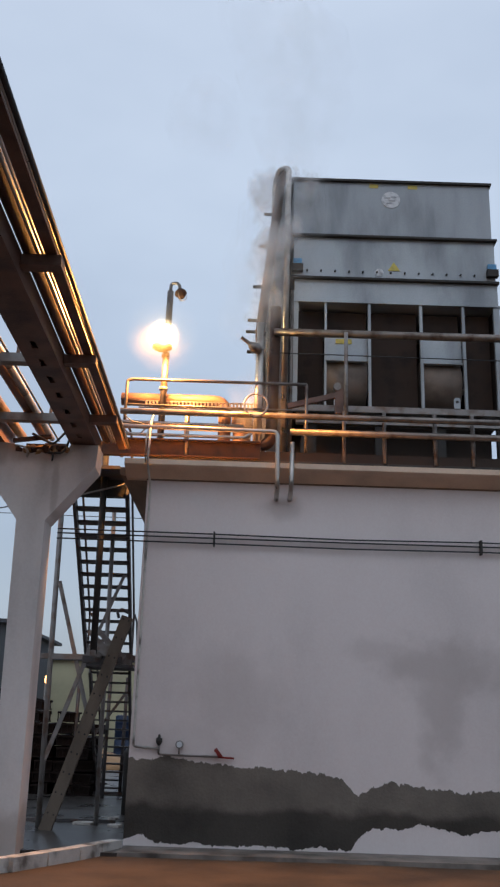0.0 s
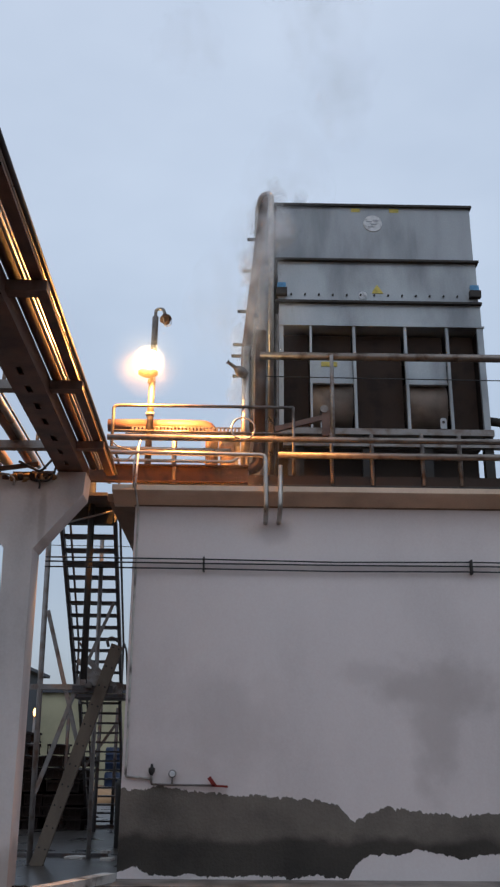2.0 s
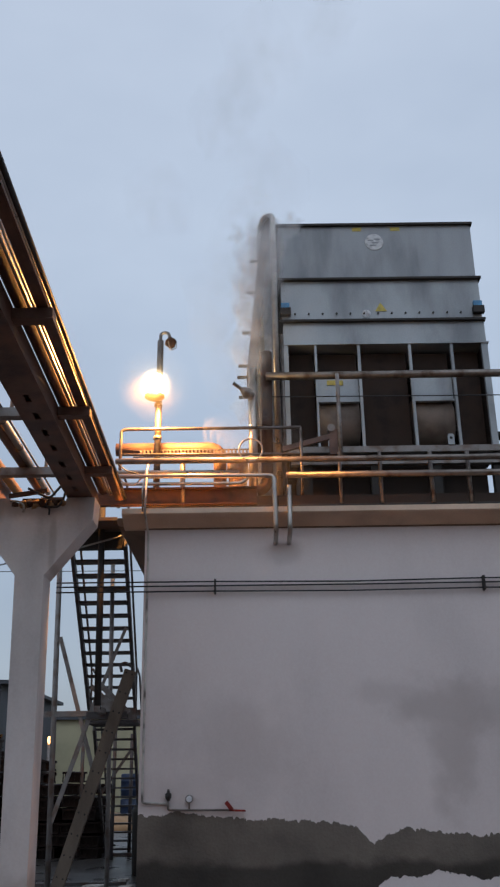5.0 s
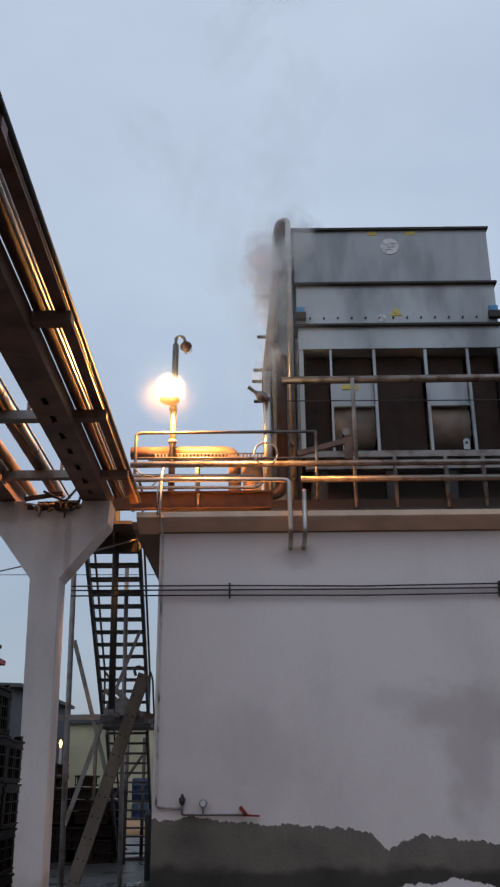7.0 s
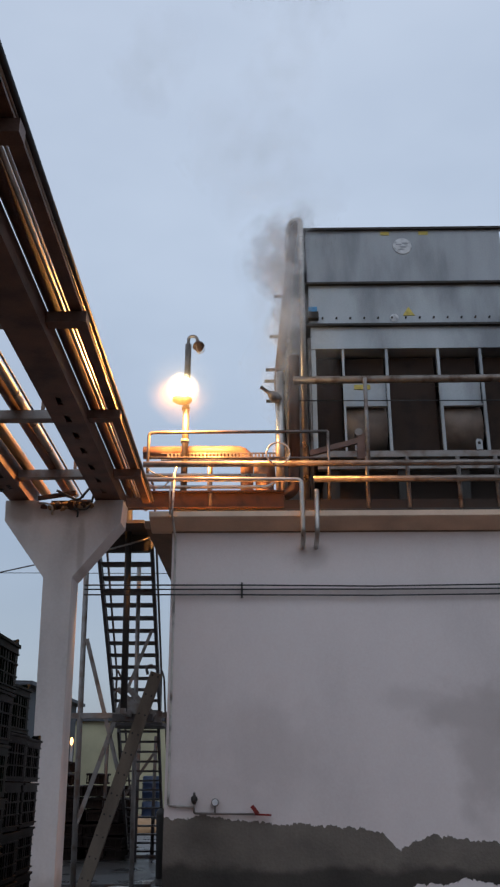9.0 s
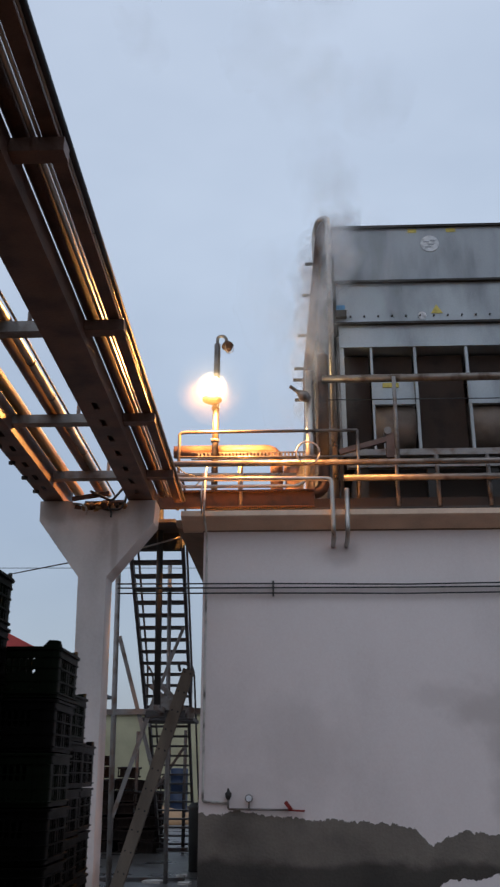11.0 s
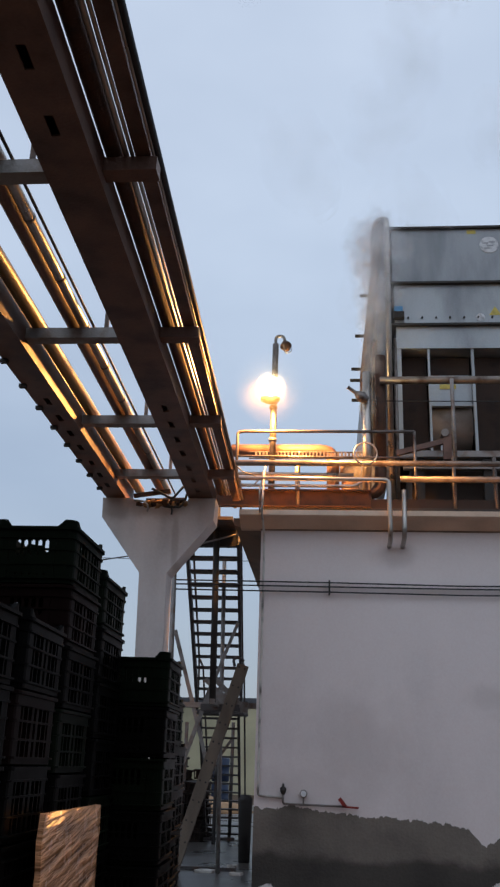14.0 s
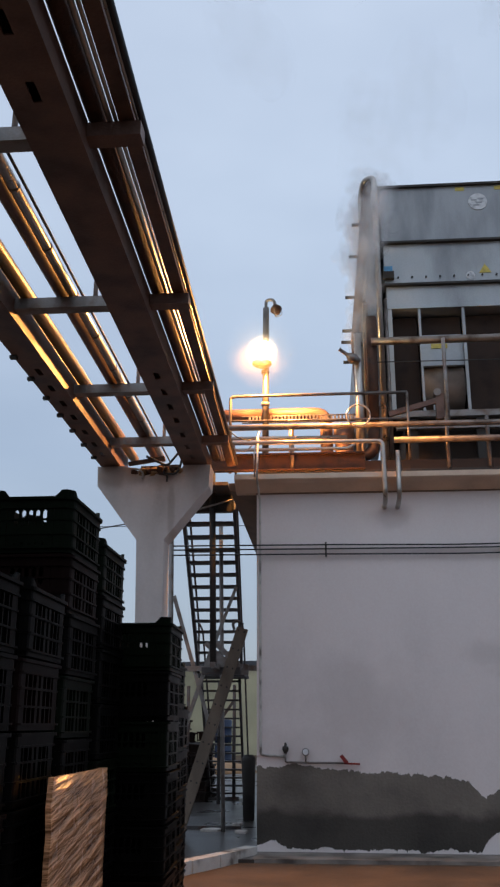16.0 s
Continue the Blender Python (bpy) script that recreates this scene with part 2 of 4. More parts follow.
def bar(bm, a, b, w, h, up=(0, 0, 1)):
    """A square bar from a to b, w wide and h deep along up."""
    a, b, up = Vector(a), Vector(b), Vector(up)
    d = (b - a)
    s = d.cross(up)
    if s.length < 1e-6:
        s = d.cross(Vector((1, 0, 0)))
    s.normalize()
    u = s.cross(d).normalized()
    vs = [bm.verts.new(p + s * (i * w / 2) + u * (j * h / 2)) for p in (a, b) for i, j in ((-1, -1), (1, -1), (1, 1), (-1, 1))]
    for f in ((3, 2, 1, 0), (4, 5, 6, 7), (0, 1, 5, 4), (1, 2, 6, 5), (2, 3, 7, 6), (3, 0, 4, 7)):
        bm.faces.new([vs[i] for i in f])
    return bm


def rounded(points, r, steps=5):
    """Corner points of a bent pipe with bends of radius r."""
    pts = [Vector(p) for p in points]
    out = [pts[0]]
    for a, b, c in zip(pts, pts[1:], pts[2:]):
        d1, d2 = (a - b), (c - b)
        k = min(r, d1.length * 0.45, d2.length * 0.45)
        p, q = b + d1.normalized() * k, b + d2.normalized() * k
        for i in range(steps + 1):
            t = i / steps
            out.append(p * (1 - t) ** 2 + b * 2 * t * (1 - t) + q * t * t)
    return out + [pts[-1]]


def tube(bm, points, r, sides=12, bend=0.0, caps=True):
    pts = rounded(points, bend) if bend else [Vector(p) for p in points]
    rings, ref = [], None
    for i, p in enumerate(pts):
        d = (pts[min(i + 1, len(pts) - 1)] - pts[max(i - 1, 0)]).normalized()
        if ref is None:
            ref = d.cross(Vector((0, 0, 1)) if abs(d.z) < 0.9 else Vector((1, 0, 0))).normalized()
        ref = (ref - d * ref.dot(d)).normalized()
        o = d.cross(ref)
        rings.append([bm.verts.new(p + (ref * math.cos(2 * math.pi * k / sides) + o * math.sin(2 * math.pi * k / sides)) * r) for k in range(sides)])
    for a, b in zip(rings, rings[1:]):
        for k in range(sides):
            f = bm.faces.new((a[k], a[(k + 1) % sides], b[(k + 1) % sides], b[k]))
            f.smooth = True
    if caps:
        bm.faces.new(rings[0][::-1])
        bm.faces.new(rings[-1])
    return bm


def lathe(bm, axis_a, axis_b, profile, sides=16):
    """Profile rows (share of the way from a to b, radius)."""
    a, b = Vector(axis_a), Vector(axis_b)
    d = (b - a).normalized()
    ref = d.cross(Vector((0, 0, 1)) if abs(d.z) < 0.9 else Vector((1, 0, 0))).normalized()
    o = d.cross(ref)
    rings = [[bm.verts.new(a.lerp(b, s) + (ref * math.cos(2 * math.pi * k / sides) + o * math.sin(2 * math.pi * k / sides)) * r) for k in range(sides)] for s, r in profile]
    for p, q in zip(rings, rings[1:]):
        for k in range(sides):
            f = bm.faces.new((p[k], p[(k + 1) % sides], q[(k + 1) % sides], q[k]))
            f.smooth = True
    bm.faces.new(rings[0][::-1])
    bm.faces.new(rings[-1])
    return bm


def prism(bm, outline, lo, hi, axis="y"):
    """An outline of (a, b) pairs pushed along an axis from lo to hi."""
    def at(p, v):
        return {"y": (p[0], v, p[1]), "x": (v, p[0], p[1]), "z": (p[0], p[1], v)}[axis]
    a = [bm.verts.new(at(p, lo)) for p in outline]
    b = [bm.verts.new(at(p, hi)) for p in outline]
    n = len(a)
    bm.faces.new(a)
    bm.faces.new(b[::-1])
    for i in range(n):
        bm.faces.new((a[i], b[i], b[(i + 1) % n], a[(i + 1) % n]))
    return bm


def finish(bm, bevel=0.0):
    if bevel:
        bmesh.ops.bevel(bm, geom=[e for e in bm.edges if len(e.link_faces) == 2 and e.calc_face_angle(0) > 0.6], offset=bevel, segments=2, affect="EDGES", profile=0.6)
    bmesh.ops.recalc_face_normals(bm, faces=bm.faces)


def part(name, bm, material, parent=None, label="", bevel=0.0, smooth=False):
    finish(bm, bevel)
    me = bpy.data.meshes.new(name)
    bm.to_mesh(me)
    bm.free()
    me.materials.append(material)
    if smooth:
        for p in me.polygons:
            p.use_smooth = True
    ob = new(name, me)
    ob.parent = parent
    if label:
        ob["label"] = label
    return ob


def thing(name, label, category, group="", at=(0, 0, 0)):
    ob = new(name)
    ob.location = at
    ob.empty_display_size = 0.2
    return tagged(ob, label, category, group)


def B():
    return bmesh.new()


# ---------------------------------------------------------------- ground and building
W = 12.7            # the white wall's face
XL = -1.05          # its free corner
EAVE = 12.36        # the cornice's front edge

g = B()
N = 60
ext = [-900, -300, -120, -60] + [-30 + i * 1.5 for i in range(41)] + [60, 120, 300, 900]
gv = [[g.verts.new((x, y + 10, -0.03 + (0.02 * noise.noise(Vector((x * 0.4, y * 0.4, 0))) if abs(x) < 31 and abs(y) < 31 else 0))) for y in ext] for x in ext]
for i in range(len(ext) - 1):
    for j in range(len(ext) - 1):
        g.faces.new((gv[i][j], gv[i + 1][j], gv[i + 1][j + 1], gv[i][j + 1]))
tagged(part("ground", g, M_GROUND, smooth=True), "brown packed dirt factory yard", "ground", kind="structure")

ap = box(B(), -14, XL + 0.02, 12.0, 40, -0.2, 0.015)
tagged(part("pavement", ap, M_APRON), "wet grey concrete slab beside the building", "pavement", kind="structure")
st = box(B(), XL, 30, 12.02, W + 0.05, -0.2, 0.02)
tagged(part("pavement_strip", st, M_STRIP, bevel=0.01), "stained wet concrete strip along the wall", "pavement", kind="structure")

wall = box(B(), XL, 26, W, W + 0.3, -0.3, 5.05)
wall_front = tagged(part("wall_south", wall, M_PLASTER), "white plastered factory wall with faint stains", "wall", kind="structure")
wall = box(B(), XL, XL + 0.3, W + 0.3, 30, -0.3, 5.05)
tagged(part("wall_west", wall, M_PLASTER), "white plastered side wall", "wall", kind="structure")
roof = box(B(), XL, 26, W + 0.02, 30, 5.06, 5.2)
tagged(part("roof", roof, M_ROOF), "flat dark bitumen roof", "roof", kind="structure")
cor = prism(B(), [(W + 0.1, 4.855), (W - 0.03, 4.855), (W - 0.05, 4.868), (EAVE + 0.12, 4.945), (EAVE + 0.03, 4.965), (EAVE, 4.985), (EAVE, 5.06), (W + 0.1, 5.06)], XL - 0.30, 26, "x")
# dark brown strip puts the cornice's thin shadow line into colour
tagged(part("cornice_shadow_line", box(B(), XL - 0.01, 26, W - 0.014, W + 0.05, 4.835, 4.855), M_SOFFIT), "dark strip painting in the shadow line under the cornice", "joint", kind="structure")
tagged(part("cornice", cor, M_CORNICE), "cream painted concrete cornice of the roof", "cornice", kind="structure")
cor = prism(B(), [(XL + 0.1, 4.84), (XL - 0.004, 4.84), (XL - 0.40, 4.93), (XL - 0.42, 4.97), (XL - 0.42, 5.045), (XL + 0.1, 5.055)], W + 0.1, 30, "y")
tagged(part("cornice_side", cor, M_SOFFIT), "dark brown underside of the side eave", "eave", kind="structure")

# unseen walls, added to keep low skylight off the white wall and crates
yard = box(B(), -40, 40, -8.3, -8.0, -0.3, 6.2)
tagged(part("unseen_wall_back", yard, M_SKYBLOCK), "plain dark unseen wall added behind the camera to cut skylight", "wall", kind="structure")
yard = box(B(), 13.0, 13.3, -8.0, 12.0, -0.3, 6.2)
tagged(part("unseen_wall_east", yard, M_SKYBLOCK), "plain dark unseen wall added on the right to cut skylight", "wall", kind="structure")

# repair render along the foot of the wall, with a ragged upper edge
PATCH_TOP = [(-1.05, 1.06), (-0.6, 1.10), (0.2, 1.02), (0.7, 1.0), (1.2, 0.97), (1.75, 0.91), (1.86, 0.78), (1.96, 0.70), (2.15, 0.80), (2.4, 0.88), (2.9, 0.80), (3.3, 0.78), (3.7, 0.82), (4.6, 0.72), (6, 0.8), (12, 0.7)]
PATCH_LOW = [(-1.05, 0.10), (-0.8, 0.16), (-0.6, 0.06), (1.85, 0.05), (1.95, 0.20), (2.15, 0.33), (2.4, 0.30), (2.8, 0.36), (3.3, 0.29), (3.7, 0.33), (4.5, 0.2), (6, 0.15), (12, 0.1)]


def along(table, x):
    for (xa, za), (xb, zb) in zip(table, table[1:]):
        if xa <= x <= xb:
            return za + (zb - za) * (x - xa) / (xb - xa)
    return table[-1][1]


def ragged(x, k, seed):
    v = Vector((x * 3.1, seed, 0))
    return k * (noise.noise(v) + 0.7 * noise.noise(v * 3.3) + 0.6 * noise.noise(v * 9.1) + 0.5 * noise.noise(v * 23) + 0.4 * noise.noise(v * 51))


bm = B()
cols = []
x = XL
while x < 9.0:
    zt = along(PATCH_TOP, x) + ragged(x, 0.045, 3.0)
    zb = along(PATCH_LOW, x) + ragged(x, 0.04, 8.0)
    zs = [zb + (zt - zb) * i / 4 for i in range(5)]
    cols.append([bm.verts.new((x, W - (0.002 if i in (0, 4) else 0.012), z)) for i, z in enumerate(zs)])
    x += 0.012
for ca, cb_ in zip(cols, cols[1:]):
    for i in range(4):
        bm.faces.new((ca[i], cb_[i], cb_[i + 1], ca[i + 1]))
tagged(part("wall_patch", bm, M_CEMENT), "ragged grey cement repair along the wall's foot", "wall", kind="structure")

# ---------------------------------------------------------------- column of the pipe bridge
CY0, CY1 = 11.74, 12.16
col = prism(B(), [(-2.52, -0.2), (-2.19, -0.2), (-2.24, 3.995), (-1.64, 4.735), (-1.62, 5.04), (-1.99, 5.04), (-2.03, 4.97), (-2.10, 4.91), (-2.26, 4.895), (-2.38, 4.925), (-2.52, 4.905), (-2.63, 4.95), (-2.70, 5.0), (-2.82, 5.04), (-3.20, 5.04), (-3.19, 4.76), (-2.615, 3.995)], CY0, CY1, "y")
column = thing("concrete_column", "whitewashed concrete column with a flared head carrying the pipe bridge", "column")
part("shaft", col, M_COLUMN, column, bevel=0.02)
seat = part("bearing_plate", box(B(), -2.60, -2.06, CY0 + 0.05, CY1 - 0.03, 4.93, 5.05), M_RUST, column, "corroded steel bearing plate in the broken column head", bevel=0.012)
part("plate_lip", box(B(), -2.52, -2.12, CY0 - 0.03, CY0 + 0.05, 4.955, 4.985), M_RUST, seat)
part("plate_lip", box(B(), -2.34, -2.05, CY0 - 0.01, CY0 + 0.05, 5.01, 5.045), M_BEAM, seat)
rc = random.Random(21)
for i in range(12):
    cx, cz = -2.66 + i * 0.056 + rc.uniform(-0.02, 0.02), 4.915 + rc.uniform(0, 0.06)
    k = rc.uniform(0.035, 0.07)
    bm = B()
    bmesh.ops.create_icosphere(bm, subdivisions=1, radius=k, matrix=Matrix.Translation((cx, CY0 + rc.uniform(-0.005, 0.05), cz)))
    for v in bm.verts:
        v.co += Vector((rc.uniform(-1, 1), rc.uniform(-1, 1), rc.uniform(-1, 1))) * k * 0.35
    part("broken_lump", bm, M_DIRT if i % 3 else M_RUST, column)
part("tie_rod", tube(B(), [(-2.74, CY0 - 0.02, 5.0), (-2.62, CY0 - 0.03, 4.985), (-2.55, CY0 - 0.03, 4.93), (-2.56, CY0 - 0.02, 4.84)], 0.014, 8, 0.03), M_CLAD, column)
part("tie_rod", tube(B(), [(-2.26, CY0 - 0.01, 5.02), (-2.27, CY0 - 0.03, 4.93), (-2.21, CY0 - 0.03, 4.88), (-2.22, CY0 - 0.01, 4.80)], 0.012, 8, 0.03), M_CABLE, column)
part("tie_rod", tube(B(), [(-2.30, CY0 - 0.02, 4.915), (-2.10, CY0 - 0.04, 4.90), (-2.04, CY0 - 0.03, 4.98), (-2.02, CY0 - 0.02, 5.10)], 0.016, 8, 0.04), M_DARK, column)

# ---------------------------------------------------------------- pipe bridge from over the yard to the roof
K = 0.020           # the bridge runs a little askew to the wall
Y_END, Y_FAR = -3.0, 12.3


def rx(x12, y):
    return x12 + (12.0 - y) * K


def run(bm, x12, z, r, y0=Y_END, y1=Y_FAR, sides=12):
    return tube(bm, [(rx(x12, y0), y0, z), (rx(x12, y1), y1, z)], r, sides)


bridge = thing("pipe_bridge", "brown steel pipe bridge on a concrete column, lit orange from below", "pipe bridge")


def slotted_beam(x0, x1, z0, z1, slots):
    """Box girder with long slots cut in its underside."""
    bm = B()
    m = Matrix(((1, -K, 0, 12 * K), (0, 1, 0, 0), (0, 0, 1, 0), (0, 0, 0, 1)))
    t = 0.012
    xm = (x0 + x1) / 2
    box(bm, x0, xm - 0.028, Y_END, Y_FAR, z0, z0 + t, m)
    box(bm, xm + 0.028, x1, Y_END, Y_FAR, z0, z0 + t, m)
    y = Y_END
    for s in slots:
        box(bm, xm - 0.028, xm + 0.028, y, s - 0.09, z0, z0 + t, m)
        y = s + 0.09
    box(bm, xm - 0.028, xm + 0.028, y, Y_FAR, z0, z0 + t, m)
    box(bm, x0, x0 + t, Y_END, Y_FAR, z0 + t, z1, m)
    box(bm, x1 - t, x1, Y_END, Y_FAR, z0 + t, z1, m)
    box(bm, x0 + t, x1 - t, Y_END, Y_FAR, z1 - t, z1, m)
    return bm


SLOTS = [3.0, 3.5, 4.04, 8.45, 8.92, 9.4, 9.88, 10.45, 10.95, 11.4]
part("girder", slotted_beam(-2.01, -1.67, 5.055, 5.27, SLOTS), M_BEAM, bridge)
part("girder", slotted_beam(-3.17, -2.89, 5.055, 5.36, [s - 0.2 for s in SLOTS]), M_BEAM, bridge)
for y in (11.12, 9.17, 7.02, 4.64, 2.3, 0.0, -2.3):
    bm = B()
    bar(bm, (rx(-2.89, y), y, 5.19), (rx(-2.01, y), y, 5.19), 0.13, 0.10)
    part("cross_member", bm, M_STEEL, bridge)
    bm = B()
    bar(bm, (rx(-1.67, y), y, 5.19), (rx(-1.32, y), y, 5.19), 0.13, 0.10)
    part("bracket", bm, M_BEAM, bridge)
    if y > 3:
        part("hanger", tube(B(), [(rx(-2.20, y), y + 0.10, 5.2), (rx(-2.20, y), y + 0.10, 5.95)], 0.022, 8), M_STEEL, bridge)
for i in range(13):
    y = 4.3 + i * 0.58
    part("bolt", box(B(), rx(-3.19, y), rx(-3.12, y), y, y + 0.05, 5.02, 5.055), M_DARK, bridge)
part("yellow_pipe", run(B(), -2.80, 5.305, 0.065), M_YPIPE, bridge, "yellow painted pipe")
part("support_pipe", run(B(), -2.475, 5.31, 0.065), M_BEAM, bridge, "brown painted pipe")
clad = part("pipe", run(B(), -2.375, 5.29, 0.042), M_CLAD, bridge, "metal clad pipe")
for i in range(16):
    y = -1.6 + i * 0.86
    part("joint_band", run(B(), -2.375, 5.29, 0.046, y, y + 0.04), M_STEEL, clad)
part("cable", run(B(), -2.275, 5.255, 0.012, sides=8), M_CABLE, bridge, "black cable")
part("pipe", run(B(), -1.61, 5.30, 0.06), M_RUST, bridge, "rusty pipe")
part("pipe", run(B(), -1.525, 5.265, 0.02), M_CLAD, bridge)
part("pipe", run(B(), -1.485, 5.26, 0.014), M_CLAD, bridge)
bm = B()
m = Matrix(((1, -K, 0, 12 * K), (0, 1, 0, 0), (0, 0, 1, 0), (0, 0, 0, 1)))
prism(bm, [(-1.465, 5.25), (-1.365, 5.25), (-1.365, 5.31), (-1.375, 5.31), (-1.375, 5.262), (-1.455, 5.262), (-1.455, 5.31), (-1.465, 5.31)], Y_END, Y_FAR + 0.3)
for v in bm.verts:
    v.co = m @ v.co
part("cable_tray", bm, M_BEAM, bridge)
part("pipe", run(B(), -1.35, 5.27, 0.011, y1=Y_FAR + 0.3, sides=8), M_CLAD, bridge)
part("cable", run(B(), -1.325, 5.285, 0.024, y1=Y_FAR + 0.3, sides=8), M_CABLE, bridge, "black cable")
# odds and ends on the column's head
part("clip", bar(B(), (-2.75, 11.68, 5.05), (-2.25, 11.70, 5.13), 0.06, 0.05), M_RUST, bridge)
part("clip", tube(B(), [(-2.5, 11.66, 5.15), (-2.2, 11.64, 5.0), (-2.05, 11.66, 5.2)], 0.018, 8, 0.06), M_CABLE, bridge)

# ---------------------------------------------------------------- roof pipework
ROOF = 5.2


def post(bm, x, y, z0, z1, r=0.03):
    return tube(bm, [(x, y, z0), (x, y, z1)], r, 10)


edge = thing("roof_edge_beam", "rusty steel channel lying on the roof edge", "steel beam")
bm = B()
box(bm, -1.75, 0.55, 12.72, 12.76, 5.20, 5.46)
box(bm, -1.75, 0.55, 12.66, 12.72, 5.44, 5.46)
box(bm, -1.75, 0.55, 12.66, 12.72, 5.20, 5.22)
part("channel", bm, M_RUST, edge)
part("upstand", box(B(), 0.55, 9, 12.72, 12.77, 5.20, 5.33), M_INNER, edge, "dark brown steel upstand")

rail = thing("roof_railing", "galvanised steel railing along the roof edge", "railing")
part("handrail", tube(B(), [(-1.46, 12.8, ROOF), (-1.46, 12.8, 6.40), (-1.38, 12.8, 6.42), (1.22, 12.8, 6.42)], 0.024, 10, 0.08), M_PIPE, rail)
part("midrail", tube(B(), [(-1.46, 12.8, 6.02), (1.22, 12.8, 6.0)], 0.018, 8), M_PIPE, rail)
for x in (-0.55, 1.22):
    part("post", post(B(), x, 12.8, ROOF, 6.42 if x > 0 else 5.95, 0.022), M_PIPE, rail)
part("wire", tube(B(), [(0.8, 12.8, 6.92), (4.9, 12.8, 6.90)], 0.008, 6), M_CABLE, rail)

wz = thing("loose_wires", "loose wires hanging between the bridge and the wall", "wires")
part("wire", tube(B(), [(-1.45, 12.36, 5.62), (-1.36, 12.33, 5.44), (-1.18, 12.32, 5.38), (-1.05, 12.31, 5.52), (-1.0, 12.31, 5.62)], 0.011, 6, 0.06), M_CLAD, wz)
part("wire", tube(B(), [(-1.42, 12.36, 5.72), (-1.3, 12.33, 5.6), (-1.12, 12.33, 5.56), (-1.0, 12.31, 5.48)], 0.009, 6, 0.06), M_CABLE, wz)
pp = thing("roof_pipes", "long dull steel pipes running above the roof edge", "pipes")
part("pipe", tube(B(), [(-1.5, 12.62, 5.85), (9, 12.62, 5.85)], 0.045, 12), M_PIPE, pp)
part("pipe", tube(B(), [(0.98, 12.62, 5.61), (9, 12.62, 5.61)], 0.05, 12), M_PIPE, pp)
part("pipe", tube(B(), [(-1.70, 12.31, 5.52), (0.79, 12.31, 5.50), (0.80, 12.31, 4.72), (0.80, 12.45, 4.62), (0.80, 12.72, 4.62)], 0.034, 12, 0.08), M_CLAD, pp)
part("pipe", tube(B(), [(1.00, 12.31, 5.35), (0.995, 12.31, 4.72), (0.99, 12.45, 4.62), (0.99, 12.72, 4.62)], 0.034, 12, 0.08), M_CLAD, pp)
part("pipe", tube(B(), [(-1.75, 12.66, 5.70), (0.3, 12.66, 5.68)], 0.028, 10), M_CLAD, pp)
part("pipe", tube(B(), [(-1.75, 12.70, 5.53), (0.32, 12.70, 5.52), (0.45, 12.70, 5.62)], 0.025, 10, 0.05), M_CLAD, pp)
for x, r in ((1.77, 0.028), (2.36, 0.03), (3.10, 0.032), (3.65, 0.032), (-0.52, 0.03)):
    part("support", post(B(), x, 12.72, ROOF, 5.98 if x > 0 else 5.9, r), M_PIPE, pp)
part("tall_support", post(B(), 1.80, 12.72, 5.9, 7.25, 0.03), M_STEEL, pp)

hp = thing("header_pipe", "thick horizontal pipe with a bent steam outlet riser", "pipe")
part("header", tube(B(), [(0.72, 12.86, 7.29), (9, 12.86, 7.31)], 0.062, 14), M_PIPE, hp)
part("riser", tube(B(), [(0.50, 12.86, ROOF), (0.52, 12.86, 7.42)], 0.068, 14), M_CLAD, hp, "metal clad vertical pipe")
part("riser", tube(B(), [(0.72, 12.98, 5.9), (0.74, 12.98, 7.75)], 0.085, 14), M_RUST, hp, "rusty vertical pipe")
part("elbow", tube(B(), [(0.72, 12.98, 5.95), (0.70, 12.9, 5.5), (0.40, 12.9, 5.42), (-0.2, 12.9, 5.42)], 0.09, 14, 0.2), M_RUST, hp)
part("valve", lathe(B(), (0.52, 12.80, 6.92), (0.22, 12.72, 7.12), [(0, 0.05), (0.3, 0.09), (0.5, 0.06), (0.6, 0.03), (0.95, 0.025), (1, 0.04)], 12), M_PIPE, hp)
bm = B()
pts = [(0.47 + 0.17 * math.cos(a), 12.52, 5.97 + 0.17 * math.sin(a)) for a in [i * math.pi / 10 for i in range(21)]]
tube(bm, pts, 0.014, 6)
coil = thing("cable_coil", "loop of pale cable hung on the roof pipes", "cable")
part("loop", bm, M_CLAD, coil)

bp = thing("insulated_pipe", "thick lagged pipe bending down to the roof", "pipe")
part("pipe", tube(B(), [(-1.6, 13.3, 6.28), (0.0, 13.3, 6.28), (0.0, 13.3, ROOF)], 0.10, 14, 0.18), M_BEAM, bp)
part("pump_body", lathe(B(), (0.27, 13.3, ROOF), (0.27, 13.3, 6.05), [(0, 0.2), (0.1, 0.2), (0.12, 0.14), (0.7, 0.14), (0.8, 0.17), (1, 0.16)]), M_BEAM, bp)
bm = B()
for i in range(30):
    box(bm, -1.2 + i * 0.055, -1.17 + i * 0.055, 13.02, 13.08, 6.08, 6.16)
tube(bm, [(-1.3, 13.05, 6.17), (0.55, 13.05, 6.17)], 0.012, 6)
tube(bm, [(-1.3, 13.05, 6.07), (0.55, 13.05, 6.07)], 0.012, 6)
part("ribbed_hose", bm, M_PIPE, bp)

# ---------------------------------------------------------------- lamp post
lp = thing("lamp_post", "steel lamp post with a lit sodium lamp and a gooseneck lamp", "lamp post")
part("pole", tube(B(), [(-0.94, 12.98, ROOF), (-0.92, 12.98, 7.98)], 0.05, 12), M_PIPE, lp)
for z in (5.75, 6.32, 6.86):
    part("pole_clamp", tube(B(), [(-0.935, 12.98, z), (-0.935, 12.98, z + 0.05)], 0.062, 12), M_STEEL, lp)
